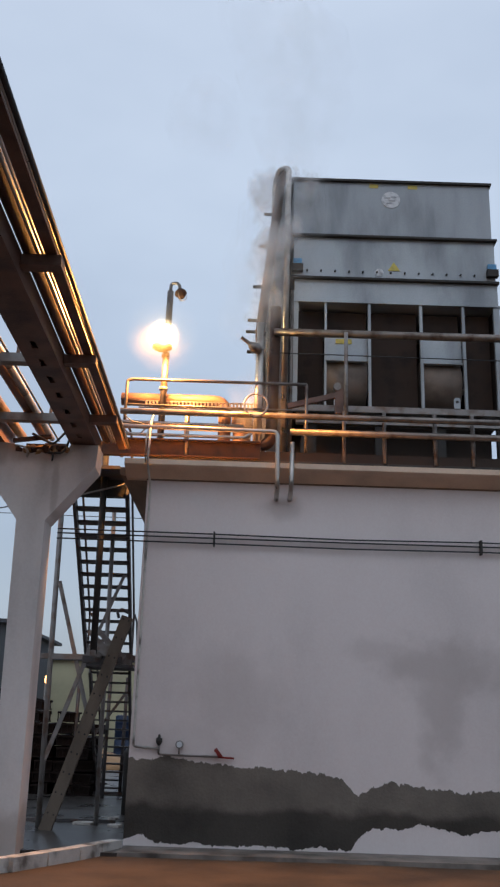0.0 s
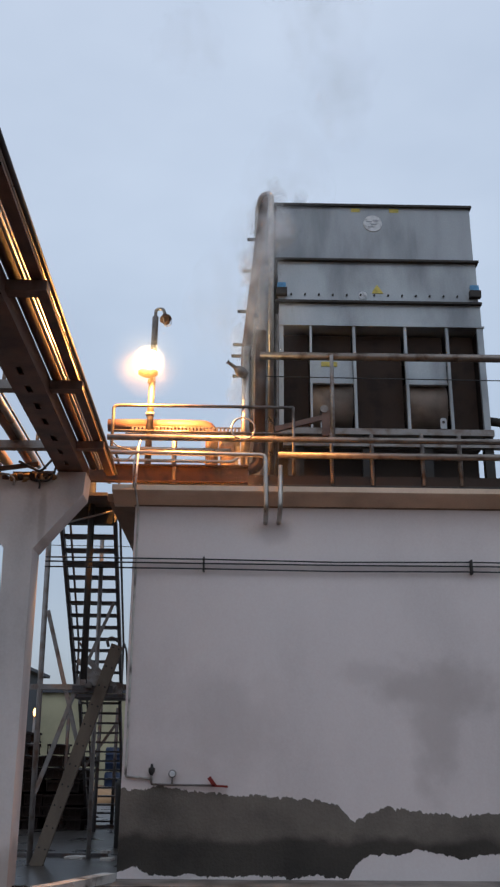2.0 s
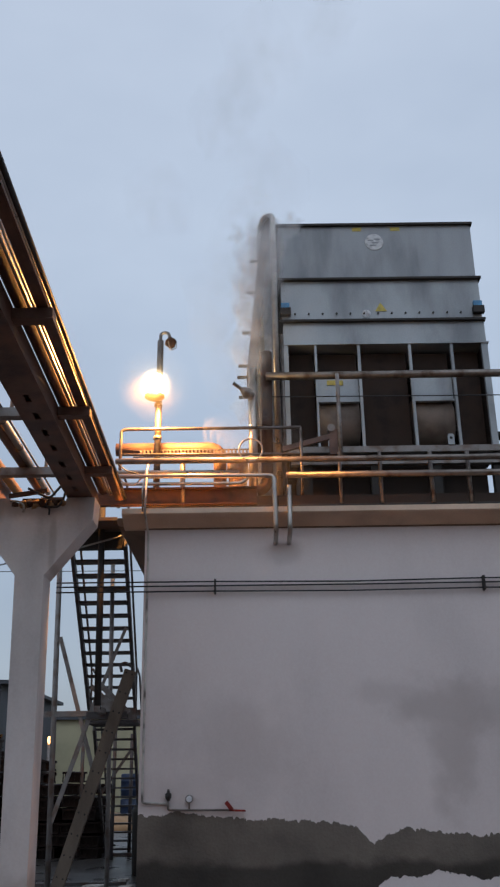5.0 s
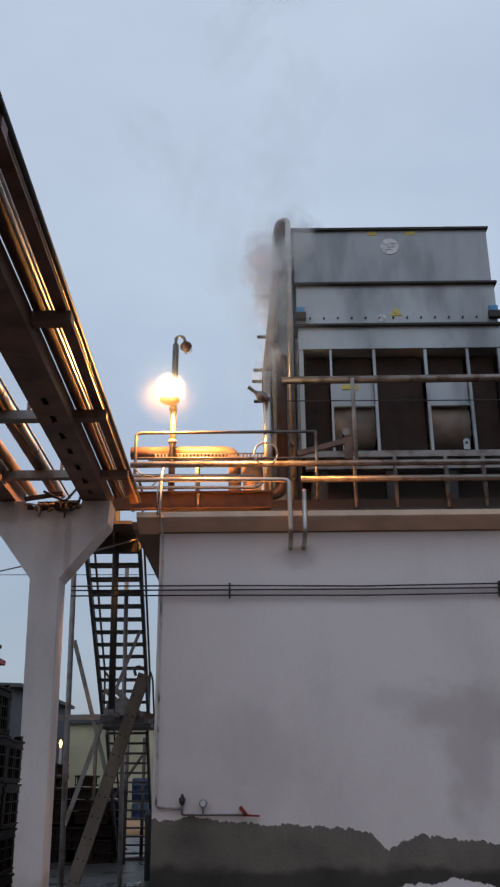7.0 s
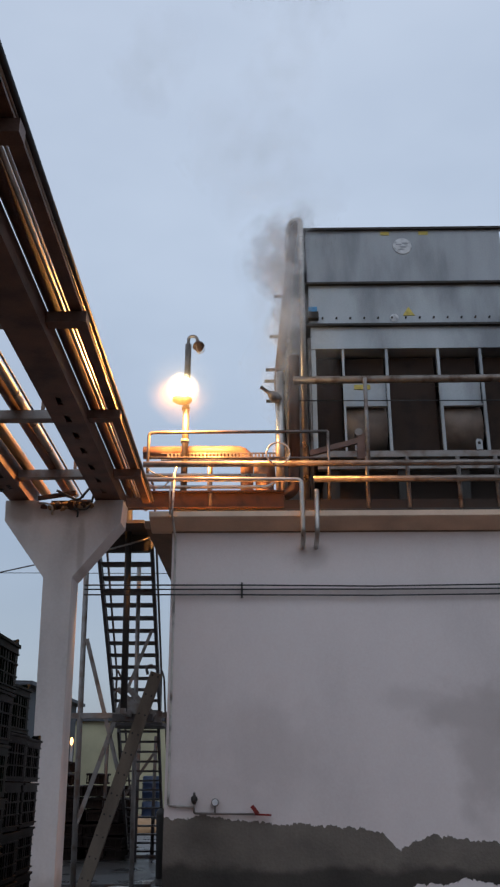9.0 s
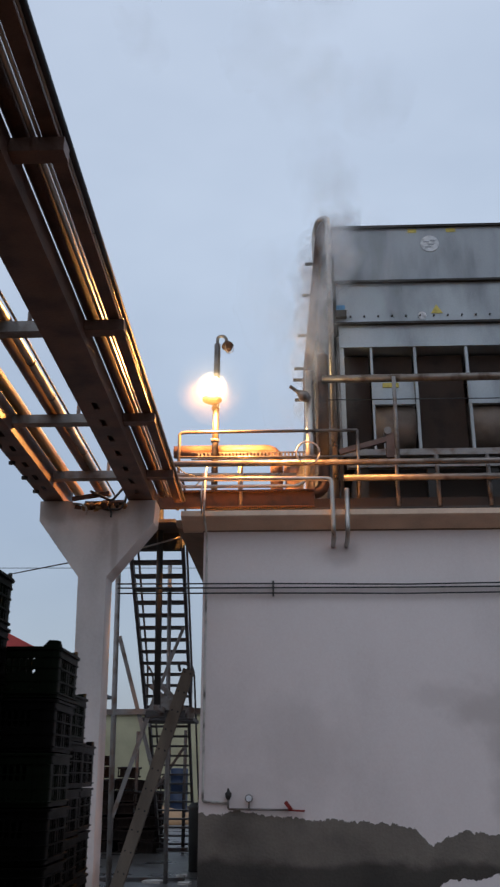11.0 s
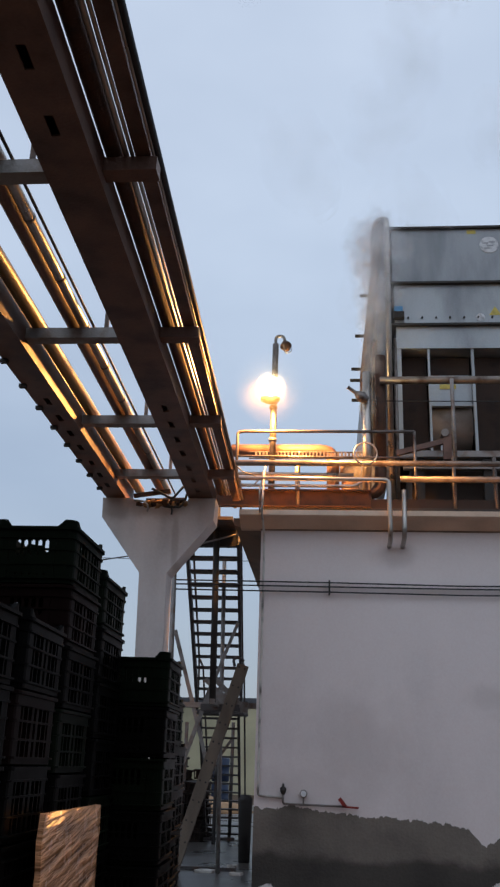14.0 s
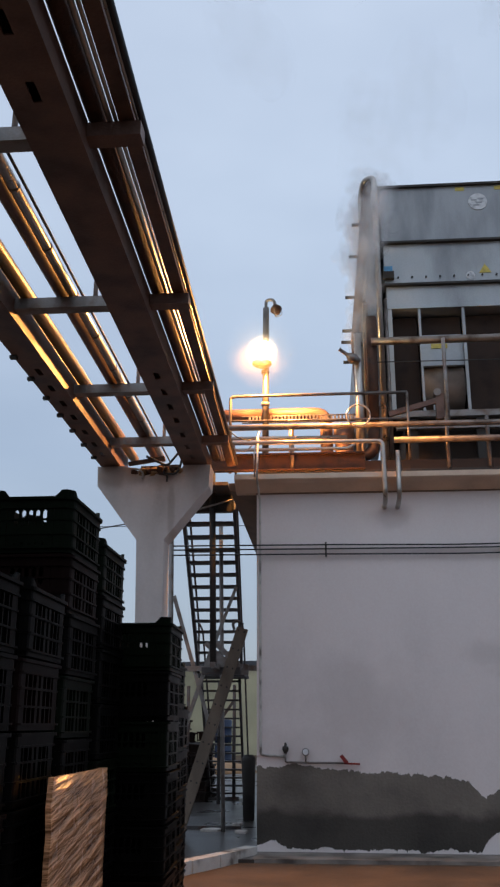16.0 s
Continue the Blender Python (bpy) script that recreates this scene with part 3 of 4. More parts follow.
part("gooseneck", tube(B(), [(-0.92, 12.98, 7.9), (-0.92, 12.98, 8.12), (-0.80, 12.96, 8.12), (-0.76, 12.94, 7.98)], 0.025, 10, 0.12), M_STEEL, lp)
part("lamp_head", lathe(B(), (-0.775, 12.94, 8.01), (-0.735, 12.9, 7.83), [(0, 0.03), (0.2, 0.06), (0.35, 0.085), (0.55, 0.095), (0.6, 0.06), (0.9, 0.055), (1, 0.03)]), M_RUST, lp, "unlit rusty lamp head")
for a in range(3):
    ca, sa = 0.075 * math.cos(a * 2.09), 0.075 * math.sin(a * 2.09)
    part("guard_wire", tube(B(), [(-0.75 + ca, 12.92 + sa, 7.92), (-0.735 + ca, 12.90 + sa, 7.82), (-0.73, 12.895, 7.78)], 0.006, 6, 0.03), M_STEEL, lp)
holder = part("lamp_holder", lathe(B(), LAMP + Vector((0, 0, -0.25)), LAMP + Vector((0, 0, -0.16)), [(0, 0.06), (0.5, 0.15), (1, 0.15)], 20), M_PIPE, lp)
part("bulb", lathe(B(), LAMP + Vector((0, 0, -0.18)), LAMP + Vector((0, 0, 0.18)), [((1 - math.cos(math.pi * k / 12)) / 2, max(0.01, 0.17 * math.sin(math.pi * k / 12))) for k in range(13)], 24), M_GLOW, holder, "glowing sodium lamp")

# ---------------------------------------------------------------- evaporative cooling tower
TY, TB = 13.42, 16.6       # front and back of the tower
X0, X1 = 1.02, 4.29
tower = thing("cooling_tower", "grey galvanised evaporative cooling tower with stained upper panels", "cooling tower")


def panel(z0, z1, xa, xb, bulge=0.0):
    bm = B()
    box(bm, xa, xb, TY - bulge, TB, z0, z1)
    return bm


part("upper_casing", panel(9.315, 10.345, X0 - 0.02, X1), M_ZINC2, tower, "streaked galvanised panel", bevel=0.01)
part("middle_casing", panel(8.54, 9.285, X0, X1 + 0.03), M_ZINC, tower, bevel=0.01)
part("lower_casing", panel(8.11, 8.505, X0 + 0.02, X1 + 0.05), M_ZINC, tower, bevel=0.01)
for z in (9.30, 8.522):
    part("flange", box(B(), X0 - 0.05, X1 + 0.07, TY - 0.07, TB + 0.05, z - 0.025, z + 0.012), M_DARK, tower, "dark seam flange")
part("top_rim", box(B(), X0 - 0.06, X1 + 0.03, TY - 0.05, TB, 10.345, 10.385), M_DARK, tower)
part("sill_flange", box(B(), X0 - 0.02, X1 + 0.08, TY - 0.04, TB, 8.085, 8.11), M_ZINC, tower)
for i in range(14):
    part("bolt", lathe(B(), (X0 + 0.22 + i * 0.228, TY - 0.03, 8.66), (X0 + 0.22 + i * 0.228, TY + 0.01, 8.66), [(0, 0.016), (1, 0.018)], 6), M_DARK, tower)
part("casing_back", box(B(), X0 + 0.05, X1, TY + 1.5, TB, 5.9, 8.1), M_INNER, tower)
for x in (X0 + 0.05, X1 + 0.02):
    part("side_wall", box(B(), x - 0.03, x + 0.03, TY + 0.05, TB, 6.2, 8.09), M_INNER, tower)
for x, w in ((1.06, 0.10), (1.55, 0.035), (2.25, 0.045), (3.08, 0.045), (3.76, 0.045), (4.30, 0.10)):
    part("mullion", box(B(), x - w / 2, x + w / 2, TY - 0.02, TY + 0.05, 6.32, 8.085), M_ZINC, tower)
part("sill", box(B(), X0 - 0.02, X1 + 0.1, TY - 0.04, TY + 0.10, 6.22, 6.32), M_STEEL, tower)
for xa, xb, low in ((1.11, 1.53, 6.36), (1.57, 2.23, 7.70), (2.28, 3.05, 6.36), (3.11, 3.73, 7.70), (3.79, 4.24, 6.36)):
    z = low
    while z < 8.02:
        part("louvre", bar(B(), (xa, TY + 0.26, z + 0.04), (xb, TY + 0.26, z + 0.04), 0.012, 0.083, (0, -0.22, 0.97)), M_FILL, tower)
        z += 0.0845
for x in (1.73, 3.60):
    lug = part("lifting_lug", prism(B(), [(x - 0.05, 6.32), (x + 0.05, 6.32), (x + 0.05, 6.47), (x + 0.03, 6.50), (x - 0.03, 6.50), (x - 0.05, 6.47)], TY - 0.06, TY - 0.045), M_ZINC, tower)
    part("lug_hole", lathe(B(), (x, TY - 0.063, 6.43), (x, TY - 0.058, 6.43), [(0, 0.024), (1, 0.024)], 12), M_DARK, lug)
for xa, xb in ((1.57, 2.23), (3.10, 3.74)):
    part("fan_cover", box(B(), xa, xb, TY + 0.10, TY + 0.16, 7.12, 7.66), M_ZINC, tower, "light sheet metal cover")
    part("fan_drum", lathe(B(), (xa, TY + 0.52, 6.86), (xb, TY + 0.52, 6.86), [(0, 0.40), (0.03, 0.42), (0.97, 0.42), (1, 0.40)], 32), M_DRUM, tower, "dusty brown fan drum")
    part("cell_bar", box(B(), xa, xb, TY + 0.03, TY + 0.07, 7.10, 7.13), M_ZINC, tower)
part("sticker", box(B(), 1.72, 1.98, TY + 0.085, TY + 0.10, 7.42, 7.50), M_YEL, tower, "faded yellow sticker")
part("shaft", tube(B(), [(X0 + 0.2, TY + 0.6, 6.85), (X1 - 0.1, TY + 0.6, 6.85)], 0.05, 10), M_DRUM, tower)
# badge and stickers
badge = part("badge", lathe(B(), (2.63, TY - 0.012, 10.03), (2.63, TY + 0.003, 10.03), [(0, 0.155), (1, 0.16)], 28), M_WHITE, tower, "round faded white badge")
bm = B()
for i, (dx, dz) in enumerate(((-0.06, 0.03), (0.02, -0.02), (-0.03, -0.07), (0.05, 0.05))):
    box(bm, 2.63 + dx - 0.05, 2.63 + dx + 0.05, TY - 0.015, TY - 0.011, 10.03 + dz - 0.012, 10.03 + dz + 0.012)
part("badge_marks", bm, M_ZINC2, badge)
part("sticker", box(B(), 2.27, 2.42, TY - 0.008, TY + 0.002, 10.25, 10.32), M_YEL, tower)
part("sticker", box(B(), 2.92, 3.08, TY - 0.008, TY + 0.002, 10.25, 10.32), M_YEL, tower)
part("sticker", prism(B(), [(2.56, 8.70), (2.76, 8.70), (2.66, 8.86)], TY - 0.008, TY + 0.002), M_YEL, tower, "faded yellow triangle sticker")
part("sticker", lathe(B(), (2.42, TY - 0.01, 8.66), (2.42, TY + 0.002, 8.66), [(0, 0.07), (1, 0.07)], 18), M_WHITE, tower)
for x in (1.08, 4.26):
    latch = part("latch", box(B(), x - 0.09, x + 0.09, TY - 0.10, TY - 0.005, 8.62, 8.74), M_DARK, tower, bevel=0.012)
    part("latch_cap", box(B(), x - 0.07, x + 0.07, TY - 0.06, TY - 0.005, 8.75, 8.85), M_LBLUE, latch, "light blue cap")
# rising pipe at the corner and side brackets
part("corner_pipe", tube(B(), [(0.90, 13.20, ROOF), (0.90, 13.20, 10.45), (0.74, 13.35, 10.50), (0.68, 13.5, 10.3), (0.68, 13.5, 6.0)], 0.048, 12, 0.14), M_CLAD, tower, "shiny clad riser pipe")
part("thin_pipe", tube(B(), [(1.0, 13.25, ROOF), (1.0, 13.25, 8.2)], 0.03, 10), M_PIPE, tower)
part("slanted_side", prism(B(), [(0.86, 10.32), (0.93, 10.32), (0.98, 6.4), (0.52, 6.6), (0.47, 7.5)], TY + 0.12, TB), M_ZINC2, tower, "slanted stained side panel")
part("rust_riser", tube(B(), [(0.56, 13.34, 6.2), (0.50, 13.34, 7.5), (0.78, 13.40, 10.30), (0.88, 13.30, 10.46)], 0.075, 12, 0.12), M_RUST, tower, "rusty riser pipe")
for z in (7.2, 7.55, 7.75, 8.35, 9.1, 9.7):
    xb = 0.47 + (z - 7.5) * 0.11 if z > 7.5 else 0.5
    part("bracket", bar(B(), (xb - 0.2, 13.45, z), (xb + 0.1, 13.45, z), 0.03, 0.045), M_DARK, tower)
# support frame under the tower
part("base_frame", box(B(), 1.1, 4.5, TY - 0.05, TY + 0.07, 6.02, 6.14), M_STEEL, tower)
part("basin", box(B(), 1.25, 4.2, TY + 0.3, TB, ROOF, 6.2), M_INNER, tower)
for x in (1.35, 2.4, 3.35, 4.3):
    part("leg", box(B(), x - 0.07, x + 0.07, TY, TY + 0.14, ROOF, 6.2), M_DARK, tower)
part("basin_rim", box(B(), 1.1, 4.45, 13.0, 13.06, 5.2, 5.3), M_DARK, tower)
part("overflow_pipe", tube(B(), [(4.35, 13.6, 6.55), (4.75, 13.6, 6.5), (5.6, 13.6, 6.6)], 0.07, 12, 0.1), M_DARK, tower)
part("drain_bend", tube(B(), [(4.2, 13.3, 5.35), (4.6, 13.3, 5.4), (4.7, 13.3, 5.75), (5.5, 13.3, 5.8)], 0.09, 12, 0.2), M_DARK, tower)
jb = thing("jib_arm", "short steel lifting arm bolted beside the tower", "lifting arm")
part("arm", bar(B(), (0.95, 12.95, 6.12), (1.72, 12.95, 6.33), 0.07, 0.08), M_BEAM, jb)
part("arm_end", box(B(), 1.66, 1.78, 12.9, 13.0, 6.02, 6.42), M_BEAM, jb)
part("eye", lathe(B(), (1.69, 12.88, 6.44), (1.69, 13.02, 6.44), [(0, 0.06), (1, 0.06)], 12), M_PIPE, jb)

# ---------------------------------------------------------------- wall fittings
cb = thing("wall_cables", "dark cables strung along the white wall on clamps", "cables")
for z, s in ((4.07, 0.022), (4.01, 0.004), (3.935, 0.016)):
    part("cable", tube(B(), [(-2.25, 12.62, z + 0.005), (-0.055, 12.64, z), (1.8, 12.64, z - s), (3.68, 12.64, z), (5.6, 12.64, z - s), (7.4, 12.64, z), (14, 12.64, z)], 0.011, 6), M_CABLE, cb)
for x in (-0.055, 3.68, 7.4):
    part("clamp", box(B(), x - 0.012, x + 0.012, 12.60, W + 0.01, 3.90, 4.10), M_DARK, cb)
cd = thing("conduit", "thin white conduit on the wall's corner ending at a valve", "conduit")
part("tube", tube(B(), [(-1.0, 12.30, 5.6), (-1.02, 12.30, 5.0), (-1.0, 12.66, 4.74), (-0.995, 12.66, 1.22), (-0.66, 12.66, 1.20)], 0.016, 8, 0.04), M_KERB, cd)
part("second_tube", tube(B(), [(-0.98, 12.32, 5.7), (-1.06, 12.30, 5.35), (-1.05, 12.30, 5.0)], 0.012, 8, 0.05), M_CLAD, cd)
tp = thing("water_tap", "small pipe with gauge and red lever tap on the wall", "tap")
part("pipe", tube(B(), [(-0.66, 12.65, 1.30), (-0.66, 12.65, 1.13), (0.14, 12.65, 1.12)], 0.014, 8, 0.03), M_PIPE, tp)
part("vent_valve", lathe(B(), (-0.66, 12.65, 1.24), (-0.66, 12.65, 1.38), [(0, 0.018), (0.3, 0.04), (0.6, 0.042), (0.7, 0.02), (1, 0.012)], 12), M_DARK, tp)
gauge = part("gauge", lathe(B(), (-0.39, 12.61, 1.26), (-0.39, 12.66, 1.26), [(0, 0.042), (0.2, 0.052), (1, 0.052)], 18), M_STEEL, tp, "round pressure gauge")
part("gauge_face", lathe(B(), (-0.39, 12.606, 1.26), (-0.39, 12.612, 1.26), [(0, 0.036), (1, 0.038)], 16), M_WHITE, gauge)
part("gauge_stem", post(B(), -0.39, 12.65, 1.12, 1.24, 0.012), M_PIPE, gauge)
part("lever", bar(B(), (0.08, 12.62, 1.22), (0.16, 12.62, 1.12), 0.03, 0.05), M_RED, tp, "red lever")
part("spout", bar(B(), (0.12, 12.62, 1.12), (0.33, 12.62, 1.11), 0.03, 0.025), M_RED, tp)

# ---------------------------------------------------------------- stair behind the building's corner
stair = thing("steel_stair", "dark steel outside stair with open treads in two flights", "stairs")


def sx(x, y):
    return x - 0.055 * (y - 14.2)


def flight(y0, z0, y1, z1, n, xa, xb):
    for x in (xa, xb):
        part("stringer", bar(B(), (sx(x, y0), y0, z0 - 0.06), (sx(x, y1), y1, z1 - 0.06), 0.05, 0.18), M_STAIR, stair)
    for i in range(n):
        k = (i + 0.5) / n
        y, z = y0 + (y1 - y0) * k, z0 + (z1 - z0) * k
        part("tread", box(B(), sx(xa, y) + 0.03, sx(xb, y) - 0.03, y - 0.12, y + 0.12, z - 0.035, z), M_STAIR, stair)


flight(17.7, 2.68, 14.0, 5.05, 14, -2.36, -1.52)
flight(21.9, 0.05, 18.6, 2.56, 14, -2.38, -1.60)
part("landing", box(B(), -2.62, -1.66, 17.6, 18.7, 2.50, 2.56), M_STAIR, stair)
# reaches forward to keep the lamp off the beam and post below
part("top_landing", box(B(), -2.4, -1.52, 13.1, 14.15, 5.10, 5.15), M_STAIR, stair)
for x in (-2.36, -1.52):
    part("handrail", tube(B(), [(sx(x, 17.7), 17.7, 2.6), (sx(x, 17.6), 17.6, 3.45), (sx(x, 14.0), 14.0, 5.95), (x, 13.3, 5.95)], 0.02, 8, 0.12), M_STAIR, stair)
    part("handrail", tube(B(), [(sx(x, 21.9), 21.9, 0.1), (sx(x, 21.9), 21.9, 1.0), (sx(x, 18.6), 18.6, 3.45), (sx(x, 17.8), 17.8, 3.5)], 0.02, 8, 0.12), M_STAIR, stair)

fr = thing("tube_frame", "grey tubular steel frame carrying stair and pipes", "steel frame")
part("post", tube(B(), [(-2.50, 14.4, 0), (-2.60, 14.4, 4.95)], 0.042, 10), M_STEEL, fr)
# this post's dark material stands in for shade from the lamp
part("post", tube(B(), [(-1.77, 13.6, 2.45), (-1.83, 13.6, 5.75)], 0.05, 10), M_DARK, fr)
part("post_foot", bar(B(), (-1.77, 13.55, 2.46), (-1.77, 14.38, 2.46), 0.08, 0.08), M_STEEL, fr)
part("post", tube(B(), [(-1.75, 15.0, 0.0), (-1.84, 15.0, 4.95)], 0.035, 10), M_STEEL, fr)
part("crossbar", bar(B(), (-2.78, 14.4, 2.45), (-1.08, 14.4, 2.46), 0.07, 0.08), M_STEEL, fr)
part("gusset", bar(B(), (-2.0, 14.34, 2.47), (-1.3, 14.34, 2.43), 0.05, 0.16), M_STEEL, fr)
part("brace", bar(B(), (-2.52, 14.4, 3.6), (-1.90, 14.42, 1.55), 0.05, 0.06), M_STEEL, fr)
part("brace", bar(B(), (-2.50, 14.4, 0.95), (-1.88, 14.4, 2.80), 0.05, 0.06), M_STEEL, fr)
part("brace", bar(B(), (-1.84, 14.2, 2.86), (-1.40, 14.2, 2.44), 0.07, 0.08), M_STEEL, fr)
part("brace", bar(B(), (-1.98, 14.4, 2.5), (-1.52, 14.5, 3.75), 0.04, 0.05), M_STEEL, fr)
part("clamp_arm", bar(B(), (-1.97, 14.22, 2.83), (-1.56, 14.22, 2.47), 0.06, 0.07), M_STEEL, fr)
part("clamp_arm", bar(B(), (-1.93, 14.25, 2.50), (-1.72, 14.25, 2.72), 0.05, 0.06), M_STEEL, fr)
part("clamp_block", box(B(), -2.02, -1.42, 14.16, 14.34, 2.36, 2.46), M_STAIR, fr, "dark clamped steel block", bevel=0.015)
part("clamp_block", box(B(), -1.80, -1.62, 14.12, 14.20, 2.46, 2.62), M_STEEL, fr, bevel=0.015)
part("hook", tube(B(), [(-1.50, 14.05, 3.02), (-1.53, 14.05, 3.12), (-1.46, 14.05, 3.16), (-1.36, 14.05, 3.10)], 0.022, 8, 0.04), M_STAIR, fr)
lf = thing("landing_frame", "dark steel frame standing under the stair landing", "steel frame")
for x, y, z in ((-3.2, 20.8, 2.45), (-2.43, 20.2, 2.5), (-2.22, 21.4, 2.5)):
    part("post", post(B(), x, y, 0.0, z, 0.04), M_STAIR, lf)
part("foot_rail", bar(B(), (-3.4, 20.9, 0.05), (-2.1, 21.3, 0.05), 0.06, 0.06), M_STAIR, lf)
part("foot_rail", bar(B(), (-3.0, 15.3, 0.04), (-1.5, 15.35, 0.04), 0.05, 0.05), M_STAIR, lf)
part("brace", bar(B(), (-2.93, 20.8, 1.04), (-2.19, 20.9, 2.12), 0.06, 0.06), M_STAIR, lf)
for x, y, w in ((-1.95, 15.1, 0.16), (-1.45, 14.9, 0.10), (-1.62, 16.0, 0.08)):
    ch = tagged(part("broken_slab", prism(B(), [(x - w, y - 0.10), (x + w * 0.7, y - 0.14), (x + w, y + 0.06), (x + 0.2 * w, y + 0.13), (x - w * 0.8, y + 0.08)], 0.012, 0.05, "z"), M_KERB), "flat broken piece of whitewashed concrete on the wet slab", "rubble", "broken slabs")
pb = thing("platform_beam", "brown steel beams under the stair head", "steel beam")
# beam's shade is put into its colour: dark where lamplight should be missing
part("beam", box(B(), -2.32, -1.50, 13.72, 13.84, 4.83, 5.09), M_DARK, pb)
part("strut", tube(B(), [(-2.2, 13.53, 4.78), (-1.40, 13.45, 4.98)], 0.014, 6), M_STEEL, pb)

# leaning drilled channel
ld = thing("drilled_channel", "weathered drilled steel channel leaning against the frame", "steel channel")
a, b = Vector((-2.35, 14.1, 0.0)), Vector((-1.38, 14.1, 3.05))
d = (b - a).normalized()
nrm = Vector((0, -1, 0))
side = d.cross(nrm).normalized()
bm = B()
bar(bm, a, b, 0.165, 0.015, nrm)
bar(bm, a + side * 0.0825 + Vector((0, 0.04, 0)), b + side * 0.0825 + Vector((0, 0.04, 0)), 0.012, 0.09, nrm)
bar(bm, a - side * 0.0825 + Vector((0, 0.04, 0)), b - side * 0.0825 + Vector((0, 0.04, 0)), 0.012, 0.09, nrm)
chan = part("channel", bm, M_WOOD, ld)
for i in range(11):
    p = a + d * (0.25 + i * 0.29)
    for s in (-0.045, 0.045):
        q = p + side * s
        part("hole", lathe(B(), q + Vector((0, -0.0105, 0)), q + Vector((0, 0.002, 0)), [(0, 0.014), (1, 0.014)], 8), M_DARK, chan)

# kerb stones
kerb = [(-3.6, 9.6), (-2.9, 10.0), (-2.02, 10.64), (-1.48, 11.65), (-1.10, 12.5)]
kd = thing("kerb", "broken whitewashed kerb round the column", "kerb")
for (xa, ya), (xb, yb) in zip(kerb, kerb[1:]):
    nseg = 2
    for i in range(nseg):
        pa, pb_ = Vector((xa, ya, 0.03)).lerp(Vector((xb, yb, 0.03)), (i + 0.02) / nseg), Vector((xa, ya, 0.03)).lerp(Vector((xb, yb, 0.03)), (i + 0.98) / nseg)
        part("kerb_stone", bar(B(), pa, pb_, 0.17, 0.16), M_KERB, kd, bevel=0.02)

# ---------------------------------------------------------------- crates
CW, CL, CH = 0.29, 0.41, 0.20


def pierced(bm, us, vs, hole, y0, y1):
    """One connected plate between y0 and y1 on a grid of x and z lines, without the cells for which hole(i, j) is true."""
    front = {(i, j): bm.verts.new((u, y0, v)) for i, u in enumerate(us) for j, v in enumerate(vs)}
    back = {(i, j): bm.verts.new((u, y1, v)) for i, u in enumerate(us) for j, v in enumerate(vs)}
    n, m = len(us) - 1, len(vs) - 1

    def solid(i, j):
        return 0 <= i < n and 0 <= j < m and not hole(i, j)
    for i in range(n):
        for j in range(m):
            if not solid(i, j):
                continue
            q = ((i, j), (i + 1, j), (i + 1, j + 1), (i, j + 1))
            bm.faces.new([front[k] for k in q])
            bm.faces.new([back[k] for k in q[::-1]])
            for k, (di, dj) in enumerate(((0, -1), (1, 0), (0, 1), (-1, 0))):
                if not solid(i + di, j + dj):
                    a, e = q[k], q[(k + 1) % 4]
                    bm.faces.new((front[a], back[a], back[e], front[e]))
    return bm


def ring(bm, grow, z0, z1, t=0.012, r=0.035):
    """A closed band round the crate with rounded corners, grow outside its walls."""
    outline = []
    for sx_, sy, a0 in ((1, 1, 0), (-1, 1, 90), (-1, -1, 180), (1, -1, 270)):
        for k in range(5):
            a = radians(a0 + k * 22.5)
            outline.append((sx_ * (CW / 2 - r) + math.cos(a) * r, sy * (CL / 2 - r) + math.sin(a) * r, math.cos(a), math.sin(a)))
    rows = []
    for x, y, cx, cy in outline:
        rows.append([bm.verts.new((x + cx * g_, y + cy * g_, z)) for g_, z in ((grow, z0), (grow, z1), (-t, z1), (-t, z0))])
    for p, q in zip(rows, rows[1:] + rows[:1]):
        for k in range(4):
            bm.faces.new((p[k], q[k], q[(k + 1) % 4], p[(k + 1) % 4]))


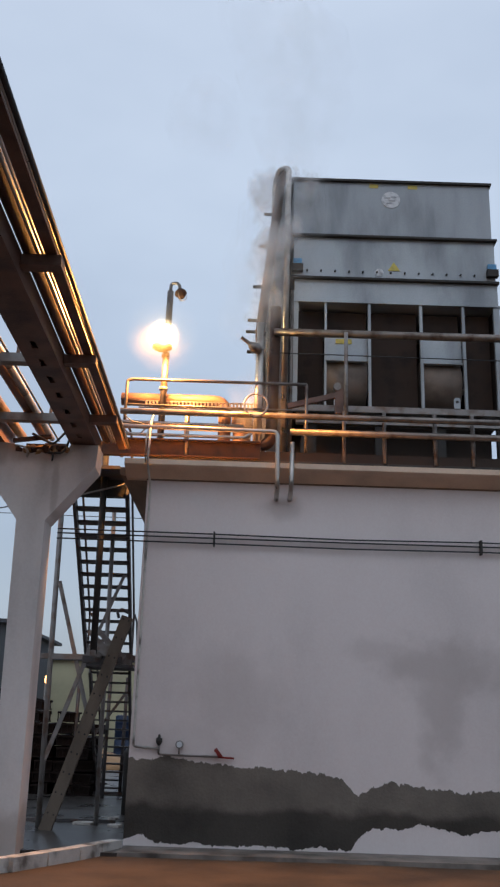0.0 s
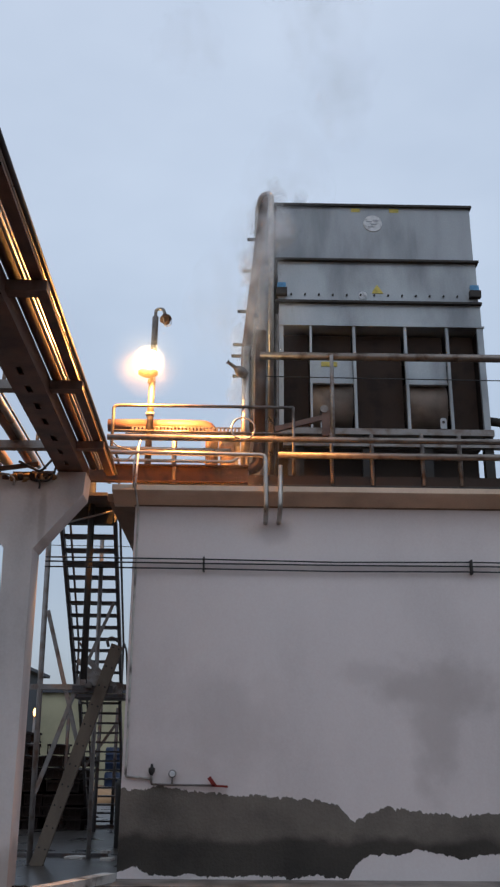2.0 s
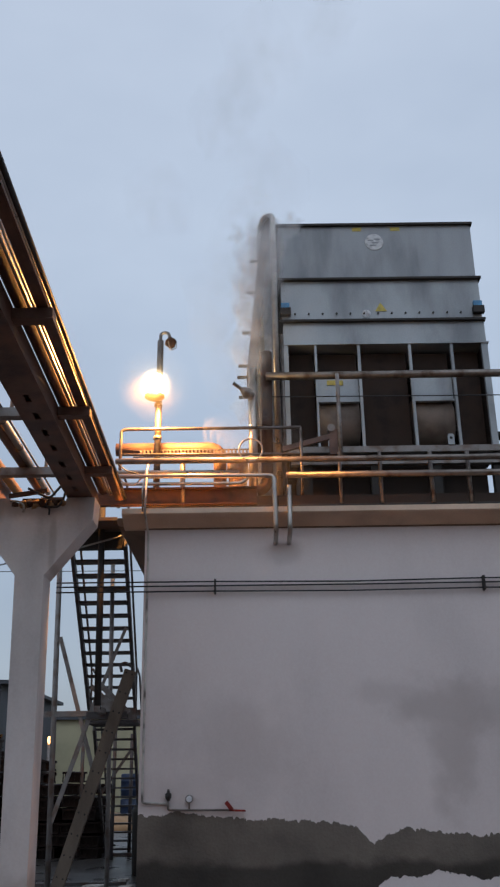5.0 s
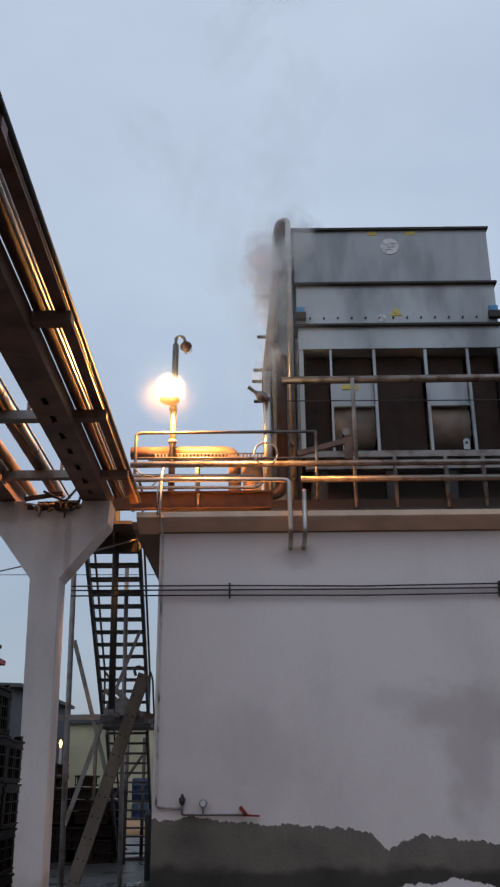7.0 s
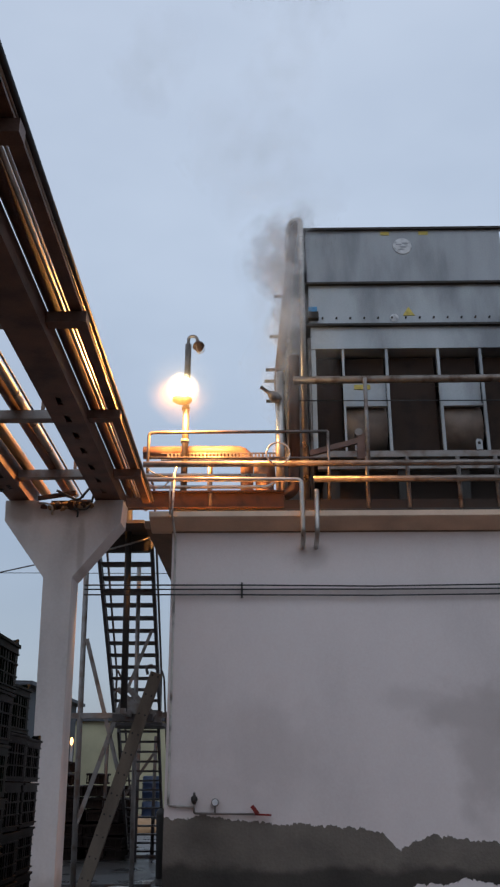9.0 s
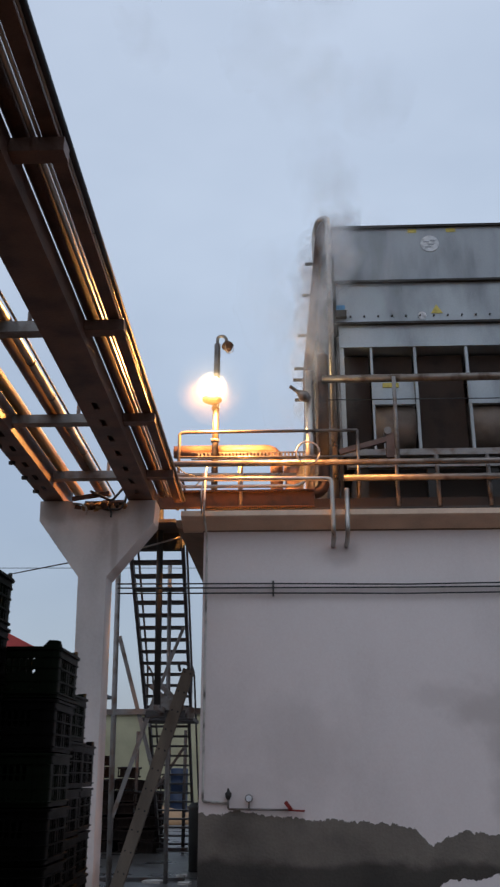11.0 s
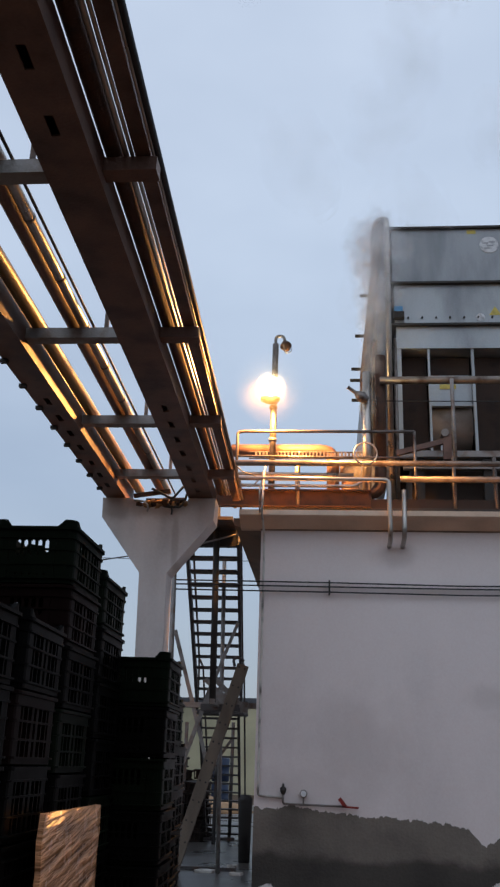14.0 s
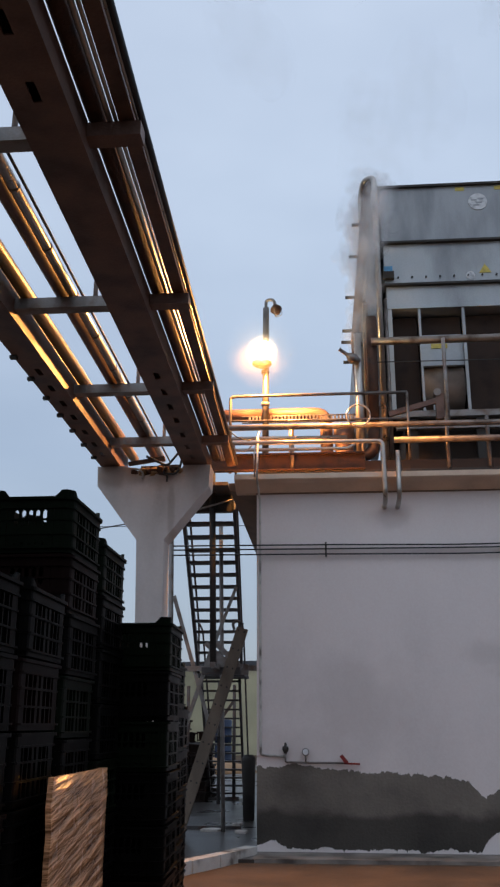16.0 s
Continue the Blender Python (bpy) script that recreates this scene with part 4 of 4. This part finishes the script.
def crate(material, label, hump=0.0):
    """Stacking crate with rounded corners: ribs that stand out, open lattice sides, plain ends with a slotted handle; hump: raised corners."""
    c = thing("crate", label, "crate", "stacked crates")
    t = 0.010
    body = B()
    ring(body, 0.000, 0.000, 0.014)
    ring(body, 0.009, 0.014, 0.020)
    ring(body, 0.004, 0.062, 0.068, t=0.008)
    ring(body, 0.004, 0.112, 0.118, t=0.008)
    ring(body, 0.006, CH - 0.046, CH - 0.040)
    ring(body, 0.011, CH - 0.016, CH - 0.006)
    ring(body, 0.002, CH - 0.040, CH - 0.016)
    # rounded corner posts, the topmost crate's raised above the rim
    for sx_ in (-1, 1):
        for sy in (-1, 1):
            r = 0.035
            pts = [(CW / 2, CL / 2 - 0.075)] + [(CW / 2 - r + r * math.cos(radians(k * 22.5)), CL / 2 - r + r * math.sin(radians(k * 22.5))) for k in range(5)] + [(CW / 2 - 0.062, CL / 2)]
            inner = [(x - (t if x > CW / 2 - 0.05 else 0), y - (t if y > CL / 2 - 0.05 else 0)) for x, y in pts]
            zt = [CH - 0.006 + hump * (0.15 if k in (0, len(pts) - 1) else 1) for k in range(len(pts))]
            cols_ = []
            for (xo, yo), (xi, yi), z in zip(pts, inner, zt):
                cols_.append([body.verts.new((sx_ * xo, sy * yo, 0.02)), body.verts.new((sx_ * xo, sy * yo, z)), body.verts.new((sx_ * xi, sy * yi, z)), body.verts.new((sx_ * xi, sy * yi, 0.02))])
            for p, q in zip(cols_, cols_[1:]):
                for k in range(4):
                    body.faces.new((p[k], q[k], q[(k + 1) % 4], p[(k + 1) % 4]))
            body.faces.new(cols_[0])
            body.faces.new(cols_[-1][::-1])
    # upright bars of the long sides
    for sx_ in (-1, 1):
        xa, xb = sorted((sx_ * CW / 2, sx_ * (CW / 2 - t)))
        for k in range(6):
            y = -CL / 2 + 0.075 + (k + 0.5) * (CL - 0.15) / 6
            w = 0.011 if k in (2, 3) else 0.004
            box(body, xa, xb, y - w, y + w, 0.018, CH - 0.04)
    box(body, -CW / 2 + t, CW / 2 - t, -CL / 2 + t, CL / 2 - t, 0.004, 0.012)
    part("body", body, material, c)
    # plain ends: five tall rounded slots for the fingers and a row of small holes along the foot
    for sy in (-1, 1):
        ya, yb = sorted((sy * CL / 2, sy * (CL / 2 - t)))
        e = B()
        xi = CW / 2 - 0.0635
        us = [-xi]
        for k in range(5):
            u0, u1 = -0.062 + k * 0.0248 + 0.0045, -0.062 + (k + 1) * 0.0248 - 0.0045
            us += [u0, u0 + 0.004, u1 - 0.004, u1]
        us.append(xi)
        zs = [0.018, 0.026, 0.034, CH - 0.108, CH - 0.104, CH - 0.054, CH - 0.050, CH - 0.012]
        pierced(e, us, zs, lambda i, j: (j == 1 and i % 4 == 2) or (i % 4 == 2 and j in (3, 4, 5)) or (i % 4 in (1, 3) and 0 < i < len(us) - 2 and j == 4), ya, yb)
        part("handle_panel", e, material, c)
    return c


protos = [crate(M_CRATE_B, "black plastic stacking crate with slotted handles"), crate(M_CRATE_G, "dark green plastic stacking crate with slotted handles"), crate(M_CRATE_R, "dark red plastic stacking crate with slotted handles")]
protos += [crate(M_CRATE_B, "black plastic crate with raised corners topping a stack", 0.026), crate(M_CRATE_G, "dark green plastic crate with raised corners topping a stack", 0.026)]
used = [False] * 5
rnd = random.Random(4)


def put_crate(k, m):
    if not used[k]:
        used[k] = True
        protos[k].matrix_basis = m
        return protos[k]
    return copy_thing(protos[k], m)


def stack(right, near, top, n, yaw, first=1, mix=(0, 0, 0, 1, 2), columns=2):
    """A pallet with columns of crates; right is the side next to the lane, near the end towards the gate."""
    base = top - n * CH
    w = columns * (CW + 0.02)
    p = thing("pallet", "worn wooden pallet under the crates", "pallet", "pallets")
    p.matrix_basis = pose(right - w / 2, near + CL / 2, 0, 0, 0, yaw)
    for i in range(4):
        xx = -w / 2 + (i + 0.5) * w / 4
        part("board", box(B(), xx - w / 9, xx + w / 9, -CL / 2, CL / 2, base - 0.024, base - 0.001), M_WOOD, p)
    for yy in (-CL / 2 + 0.05, 0, CL / 2 - 0.05):
        part("skid", box(B(), -w / 2, w / 2, yy - 0.04, yy + 0.04, 0.0, base - 0.024), M_WOOD, p)
    for c in range(columns):
        for i in range(n):
            k = (3 if first == 0 else 4) if i == n - 1 else rnd.choice(mix)
            x = right - CW / 2 - c * (CW + 0.02)
            put_crate(k, pose(x + rnd.uniform(-0.006, 0.006), near + CL / 2 + rnd.uniform(-0.006, 0.006), base + i * CH, 0, 0, yaw + rnd.uniform(-1.0, 1.0)))


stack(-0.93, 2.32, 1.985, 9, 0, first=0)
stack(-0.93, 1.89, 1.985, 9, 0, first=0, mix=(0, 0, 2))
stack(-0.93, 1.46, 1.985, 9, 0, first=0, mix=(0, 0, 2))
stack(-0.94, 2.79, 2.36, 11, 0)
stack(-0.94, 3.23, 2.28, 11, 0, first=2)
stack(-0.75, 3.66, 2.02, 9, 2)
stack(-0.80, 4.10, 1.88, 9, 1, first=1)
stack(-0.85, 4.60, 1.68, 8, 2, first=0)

# film-wrapped load between the stacks
wr = thing("wrapped_load", "flat bundle wrapped in crinkled stretch film leaning on the crates", "wrapped bundle")
wr.matrix_basis = pose(-0.858, 2.765, 0, 0, 0, 0)
bm = B()
box(bm, -0.008, 0.008, -0.325, 0.325, 0.0, 1.46)
bmesh.ops.subdivide_edges(bm, edges=bm.edges[:], cuts=18, use_grid_fill=True)
for v in bm.verts:
    n1 = noise.noise(Vector((v.co.y * 3 + v.co.x * 3, v.co.z * 9 - v.co.y * 6, 1)))
    v.co.x += 0.006 * n1
    v.co.y += 0.006 * n1
# film colour: brown load showing through, with orange lamplight painted in
M_FILM = mat("lamplit_stretch_film", (0.62, 0.28, 0.13), 0.25, tint=(0.22, 0.09, 0.04), light=1.6, scale=9, fine=30, bump=0.3)
# long slanting creases in the film, their glints painted into the colour as well
fn, flk = M_FILM.node_tree.nodes, M_FILM.node_tree.links.new
f_tc, f_mp, f_nz, f_bp = fn.new("ShaderNodeTexCoord"), fn.new("ShaderNodeMapping"), fn.new("ShaderNodeTexNoise"), fn.new("ShaderNodeBump")
f_tilt = fn.new("ShaderNodeMapping")
f_tilt.inputs["Rotation"].default_value = (radians(-9), 0, 0)
f_mp.inputs["Scale"].default_value = (4, 4, 38)
f_nz.inputs["Scale"].default_value, f_nz.inputs["Detail"].default_value = 1.0, 5
f_bp.inputs["Strength"].default_value, f_bp.inputs["Distance"].default_value = 1.0, 0.03
flk(f_tc.outputs["Object"], f_tilt.inputs["Vector"])
flk(f_tilt.outputs[0], f_mp.inputs["Vector"])
flk(f_mp.outputs[0], f_nz.inputs["Vector"])
flk(f_nz.outputs["Fac"], f_bp.inputs["Height"])
flk(f_bp.outputs[0], fn["Principled BSDF"].inputs["Normal"])
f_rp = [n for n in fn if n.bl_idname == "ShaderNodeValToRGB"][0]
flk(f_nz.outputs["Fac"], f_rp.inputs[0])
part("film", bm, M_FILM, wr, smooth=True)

# ---------------------------------------------------------------- far things
def house(name, label, x0, x1, y0, y1, h, wallm, roofm, rise=1.2):
    t = thing(name, label, "building")
    part("wall", box(B(), x0, x1, y0, y1, -0.1, h), wallm, t)
    xm = (x0 + x1) / 2
    part("roof", prism(B(), [(x0 - 0.4, h), (x1 + 0.4, h), (x1 + 0.4, h + 0.15), (xm, h + rise), (x0 - 0.4, h + 0.15)], y0 - 0.3, y1 + 0.3, "y"), roofm, t)
    return t


house("shed", "pale yellow distant shed", -16, 8, 54, 66, 4.9, M_FAR, M_FARROOF, 0.3)
house("warehouse", "dark grey sheet metal warehouse", -24, -9.9, 39, 50, 5.4, M_FARROOF, M_FARROOF, 0.4)
house("gabled_house", "white house with a red roof", -22, -8.3, 29, 29.9, 5.2, M_COLUMN, M_REDROOF, 3.7)
fl = thing("distant_lamp", "small lit orange lamp far off", "lamp")
part("pole", post(B(), -6.4, 32.5, 0, 2.8, 0.05), M_STEEL, fl)
part("bulb", lathe(B(), (-6.4, 32.45, 2.75), (-6.4, 32.45, 3.0), [(0, 0.03), (0.5, 0.06), (1, 0.03)], 12), M_FARGLOW, fl)
pile = thing("far_crate_pile", "dark pile of stacked crates far behind", "crate pile")
bm = B()
r2 = random.Random(7)
for i in range(9):
    for j in range(3):
        for k in range(9 - i // 2 + r2.randint(-1, 1)):
            x, y, z = -6.4 + i * 0.43 + r2.uniform(-0.03, 0.03), 21 + j * 0.62, k * 0.25
            tilt = pose(x, y, z, r2.uniform(-4, 4), r2.uniform(-5, 5), r2.uniform(-16, 16))
            for xa in (-0.19, -0.07, 0.05, 0.17):
                box(bm, xa, xa + 0.02, -0.28, -0.26, 0.02, 0.20, tilt)
            box(bm, -0.19, 0.19, -0.28, 0.28, 0.0, 0.03, tilt)
            box(bm, -0.2, 0.2, -0.29, 0.29, 0.17, 0.21, tilt)
            box(bm, -0.16, 0.16, -0.22, 0.26, 0.03, 0.17, tilt)
tagged(pile, kind="stuff")
part("crates", bm, mat("dirty_brown_plastic", (0.014, 0.008, 0.006), 0.7, scale=5, spec=0.15), pile)
for z in (0.0, 0.92):
    bb = thing("blue_drum", "dark blue plastic drum in a stack of two behind the stair", "drum", "stacked drums")
    part("drum", lathe(B(), (-4.30, 38.0, z), (-4.30, 38.0, z + 0.9), [(0, 0.32), (0.05, 0.35), (0.3, 0.35), (0.33, 0.37), (0.36, 0.35), (0.66, 0.35), (0.69, 0.37), (0.72, 0.35), (0.95, 0.35), (1, 0.31)], 20), M_BLUE, bb)
bk = thing("dark_bin", "dark narrow bin against the side wall", "bin")
part("body", lathe(B(), (-1.50, 16.8, 0), (-1.50, 16.8, 1.1), [(0, 0.10), (0.9, 0.12), (0.93, 0.13), (1, 0.08)]), M_DARK, bk)
ow = thing("overhead_wires", "thin overhead wires crossing the yard", "wires")
part("wire", tube(B(), [(-16, 36, 8.9), (-6.05, 19.0, 5.55), (-3.39, 14.6, 4.85), (-2.9, 12.25, 4.7)], 0.012, 6), M_CABLE, ow)
part("wire", tube(B(), [(-14, 30, 8.2), (-2, 30, 8.1)], 0.012, 6), M_CABLE, ow)


hp2 = B()
lathe(hp2, (-4.6, 34.0, -0.05), (-4.6, 34.0, 0.62), [(0, 2.2), (0.4, 1.5), (0.8, 0.6), (1, 0.1)], 24)
for v in hp2.verts:
    v.co += Vector((noise.noise(v.co * 1.3), noise.noise(v.co * 1.7), 0.4 * noise.noise(v.co * 2))) * 0.2
tagged(part("sand_heap", hp2, M_DIRT), "heap of orange sand behind the stair", "sand heap")

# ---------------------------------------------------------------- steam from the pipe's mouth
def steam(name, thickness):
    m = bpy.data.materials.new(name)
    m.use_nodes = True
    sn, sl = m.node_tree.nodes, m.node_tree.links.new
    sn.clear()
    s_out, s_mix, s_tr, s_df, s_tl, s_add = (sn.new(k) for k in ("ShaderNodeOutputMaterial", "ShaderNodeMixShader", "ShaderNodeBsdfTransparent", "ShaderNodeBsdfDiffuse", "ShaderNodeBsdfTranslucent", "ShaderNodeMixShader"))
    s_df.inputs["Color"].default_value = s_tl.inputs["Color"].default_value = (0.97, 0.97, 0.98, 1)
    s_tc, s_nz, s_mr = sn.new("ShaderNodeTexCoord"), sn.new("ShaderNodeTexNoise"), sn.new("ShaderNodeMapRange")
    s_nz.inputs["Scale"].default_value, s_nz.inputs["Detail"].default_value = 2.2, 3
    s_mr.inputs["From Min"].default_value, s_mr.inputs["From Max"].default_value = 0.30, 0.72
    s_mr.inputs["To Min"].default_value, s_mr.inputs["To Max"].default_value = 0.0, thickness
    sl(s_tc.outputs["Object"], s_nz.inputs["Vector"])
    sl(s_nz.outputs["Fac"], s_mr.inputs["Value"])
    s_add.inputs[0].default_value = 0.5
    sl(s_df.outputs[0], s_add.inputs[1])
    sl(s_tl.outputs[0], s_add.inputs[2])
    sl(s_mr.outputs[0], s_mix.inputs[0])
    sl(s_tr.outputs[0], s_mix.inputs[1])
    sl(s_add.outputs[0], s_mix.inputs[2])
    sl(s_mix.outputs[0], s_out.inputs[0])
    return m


M_STEAM, M_WISP = steam("thin_steam", 0.070), steam("faint_steam", 0.016)
scene.cycles.transparent_max_bounces = 128


def puff_mesh(seed, r, material):
    """A lumpy cloud: nested wisps, so that its rim is thinner than its heart."""
    bm = B()
    for shell in (1.0, 0.88, 0.76, 0.63, 0.48, 0.3):
        made = bmesh.ops.create_icosphere(bm, subdivisions=3, radius=r * shell)
        for v in made["verts"]:
            k = 1 + 0.42 * noise.noise(v.co.normalized() * 1.5 + Vector((seed * 3.7, shell * 0.8, 0))) + 0.22 * noise.noise(v.co.normalized() * 3.6 + Vector((seed, 5, shell)))
            v.co *= k
    for f in bm.faces:
        f.smooth = True
    me = bpy.data.meshes.new("steam_puff")
    bm.to_mesh(me)
    bm.free()
    me.materials.append(material)
    return me


# see-through shells added to imitate the lamp's glare halo, not mist hanging there
M_HALO, M_HALO_RIM = steam("lamp_halo", 0.013), steam("lamp_halo_rim", 0.0022)
for reach, mist in (((0.19, 0.20, 0.21, 0.22, 0.23, 0.245, 0.26), M_HALO), ((0.27, 0.29, 0.31, 0.335, 0.36, 0.39, 0.42, 0.455, 0.49, 0.53, 0.57), M_HALO_RIM)):
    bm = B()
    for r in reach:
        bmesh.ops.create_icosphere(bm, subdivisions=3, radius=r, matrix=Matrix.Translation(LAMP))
    tagged(part("lamp_halo", bm, mist, smooth=True), "thin shells standing in for the glare round the lit sodium lamp", "mist", kind="stuff")

PUFFS = []
pr = random.Random(11)
puff_meshes = [puff_mesh(i + 1, 0.30, M_STEAM) for i in range(6)]
wisp_meshes = [puff_mesh(i + 9, 0.55, M_WISP) for i in range(4)]
MOUTH = Vector((0.53, 12.88, 7.40))
for i in range(92):
    ob = new("steam_puff", puff_meshes[i % 6])
    s = pr.uniform(0.45, 1.1)
    ob.scale = (s, s, s * 1.35)
    tagged(ob, "thin grey puff of steam rising beside the cooling tower", "steam", "steam puffs")
    PUFFS.append((ob, -5.0 + i * 0.23, pr.uniform(0, 360), pr.gauss(0, 1), pr.gauss(0, 1), pr.uniform(0.85, 1.2), False))
for i in range(26):
    ob = new("steam_wisp", wisp_meshes[i % 4])
    s = pr.uniform(0.75, 1.4)
    ob.scale = (s, s, s * 1.5)
    tagged(ob, "faint wisp of steam drifting up into the sky", "steam", "steam wisps")
    PUFFS.append((ob, -5.5 + i * 0.72, pr.uniform(0, 360), pr.gauss(0, 1), pr.gauss(0, 1), pr.uniform(0.9, 1.2), True))


def motions():
    cellar = Vector((0.55, 13.6, 2.6))
    times = [0.5 * k for k in range(33)]
    for ob, born, turn, dx, dy, v, high in PUFFS:
        rows = []
        for t in times:
            age = t - born
            if age < 0:
                # still inside the plant, on its way up the pipe
                p = cellar.lerp(MOUTH, max(0.0, 1 + age))
            else:
                gust = 0.14 * math.sin(0.55 * t + 0.5) + 0.10 * math.sin(1.3 * t - 0.35 * age)
                if high:
                    spread = 0.06 + 0.13 * age
                    p = MOUTH + Vector((0.10 * age + gust * age * 0.5 + dx * spread, 0.05 * age + dy * spread, v * age))
                else:
                    # rises along the tower, then is drawn over its top
                    spread = 0.02 + 0.06 * min(age, 4.0)
                    late = max(0.0, age - 2.8)
                    p = MOUTH + Vector((0.09 * min(age, 8.0) + gust * min(age, 4.0) * 0.25 + dx * spread, 0.03 * age + dy * spread * 0.8 + min(0.45 * late, 2.2), 3.1 * v * (1 - math.exp(-age / 2.1))))
            rows.append((t, pose(p.x, p.y, p.z, 6 * min(max(age, 0), 6), 0, turn + 9 * t)))
        walk(ob, rows)



motions()
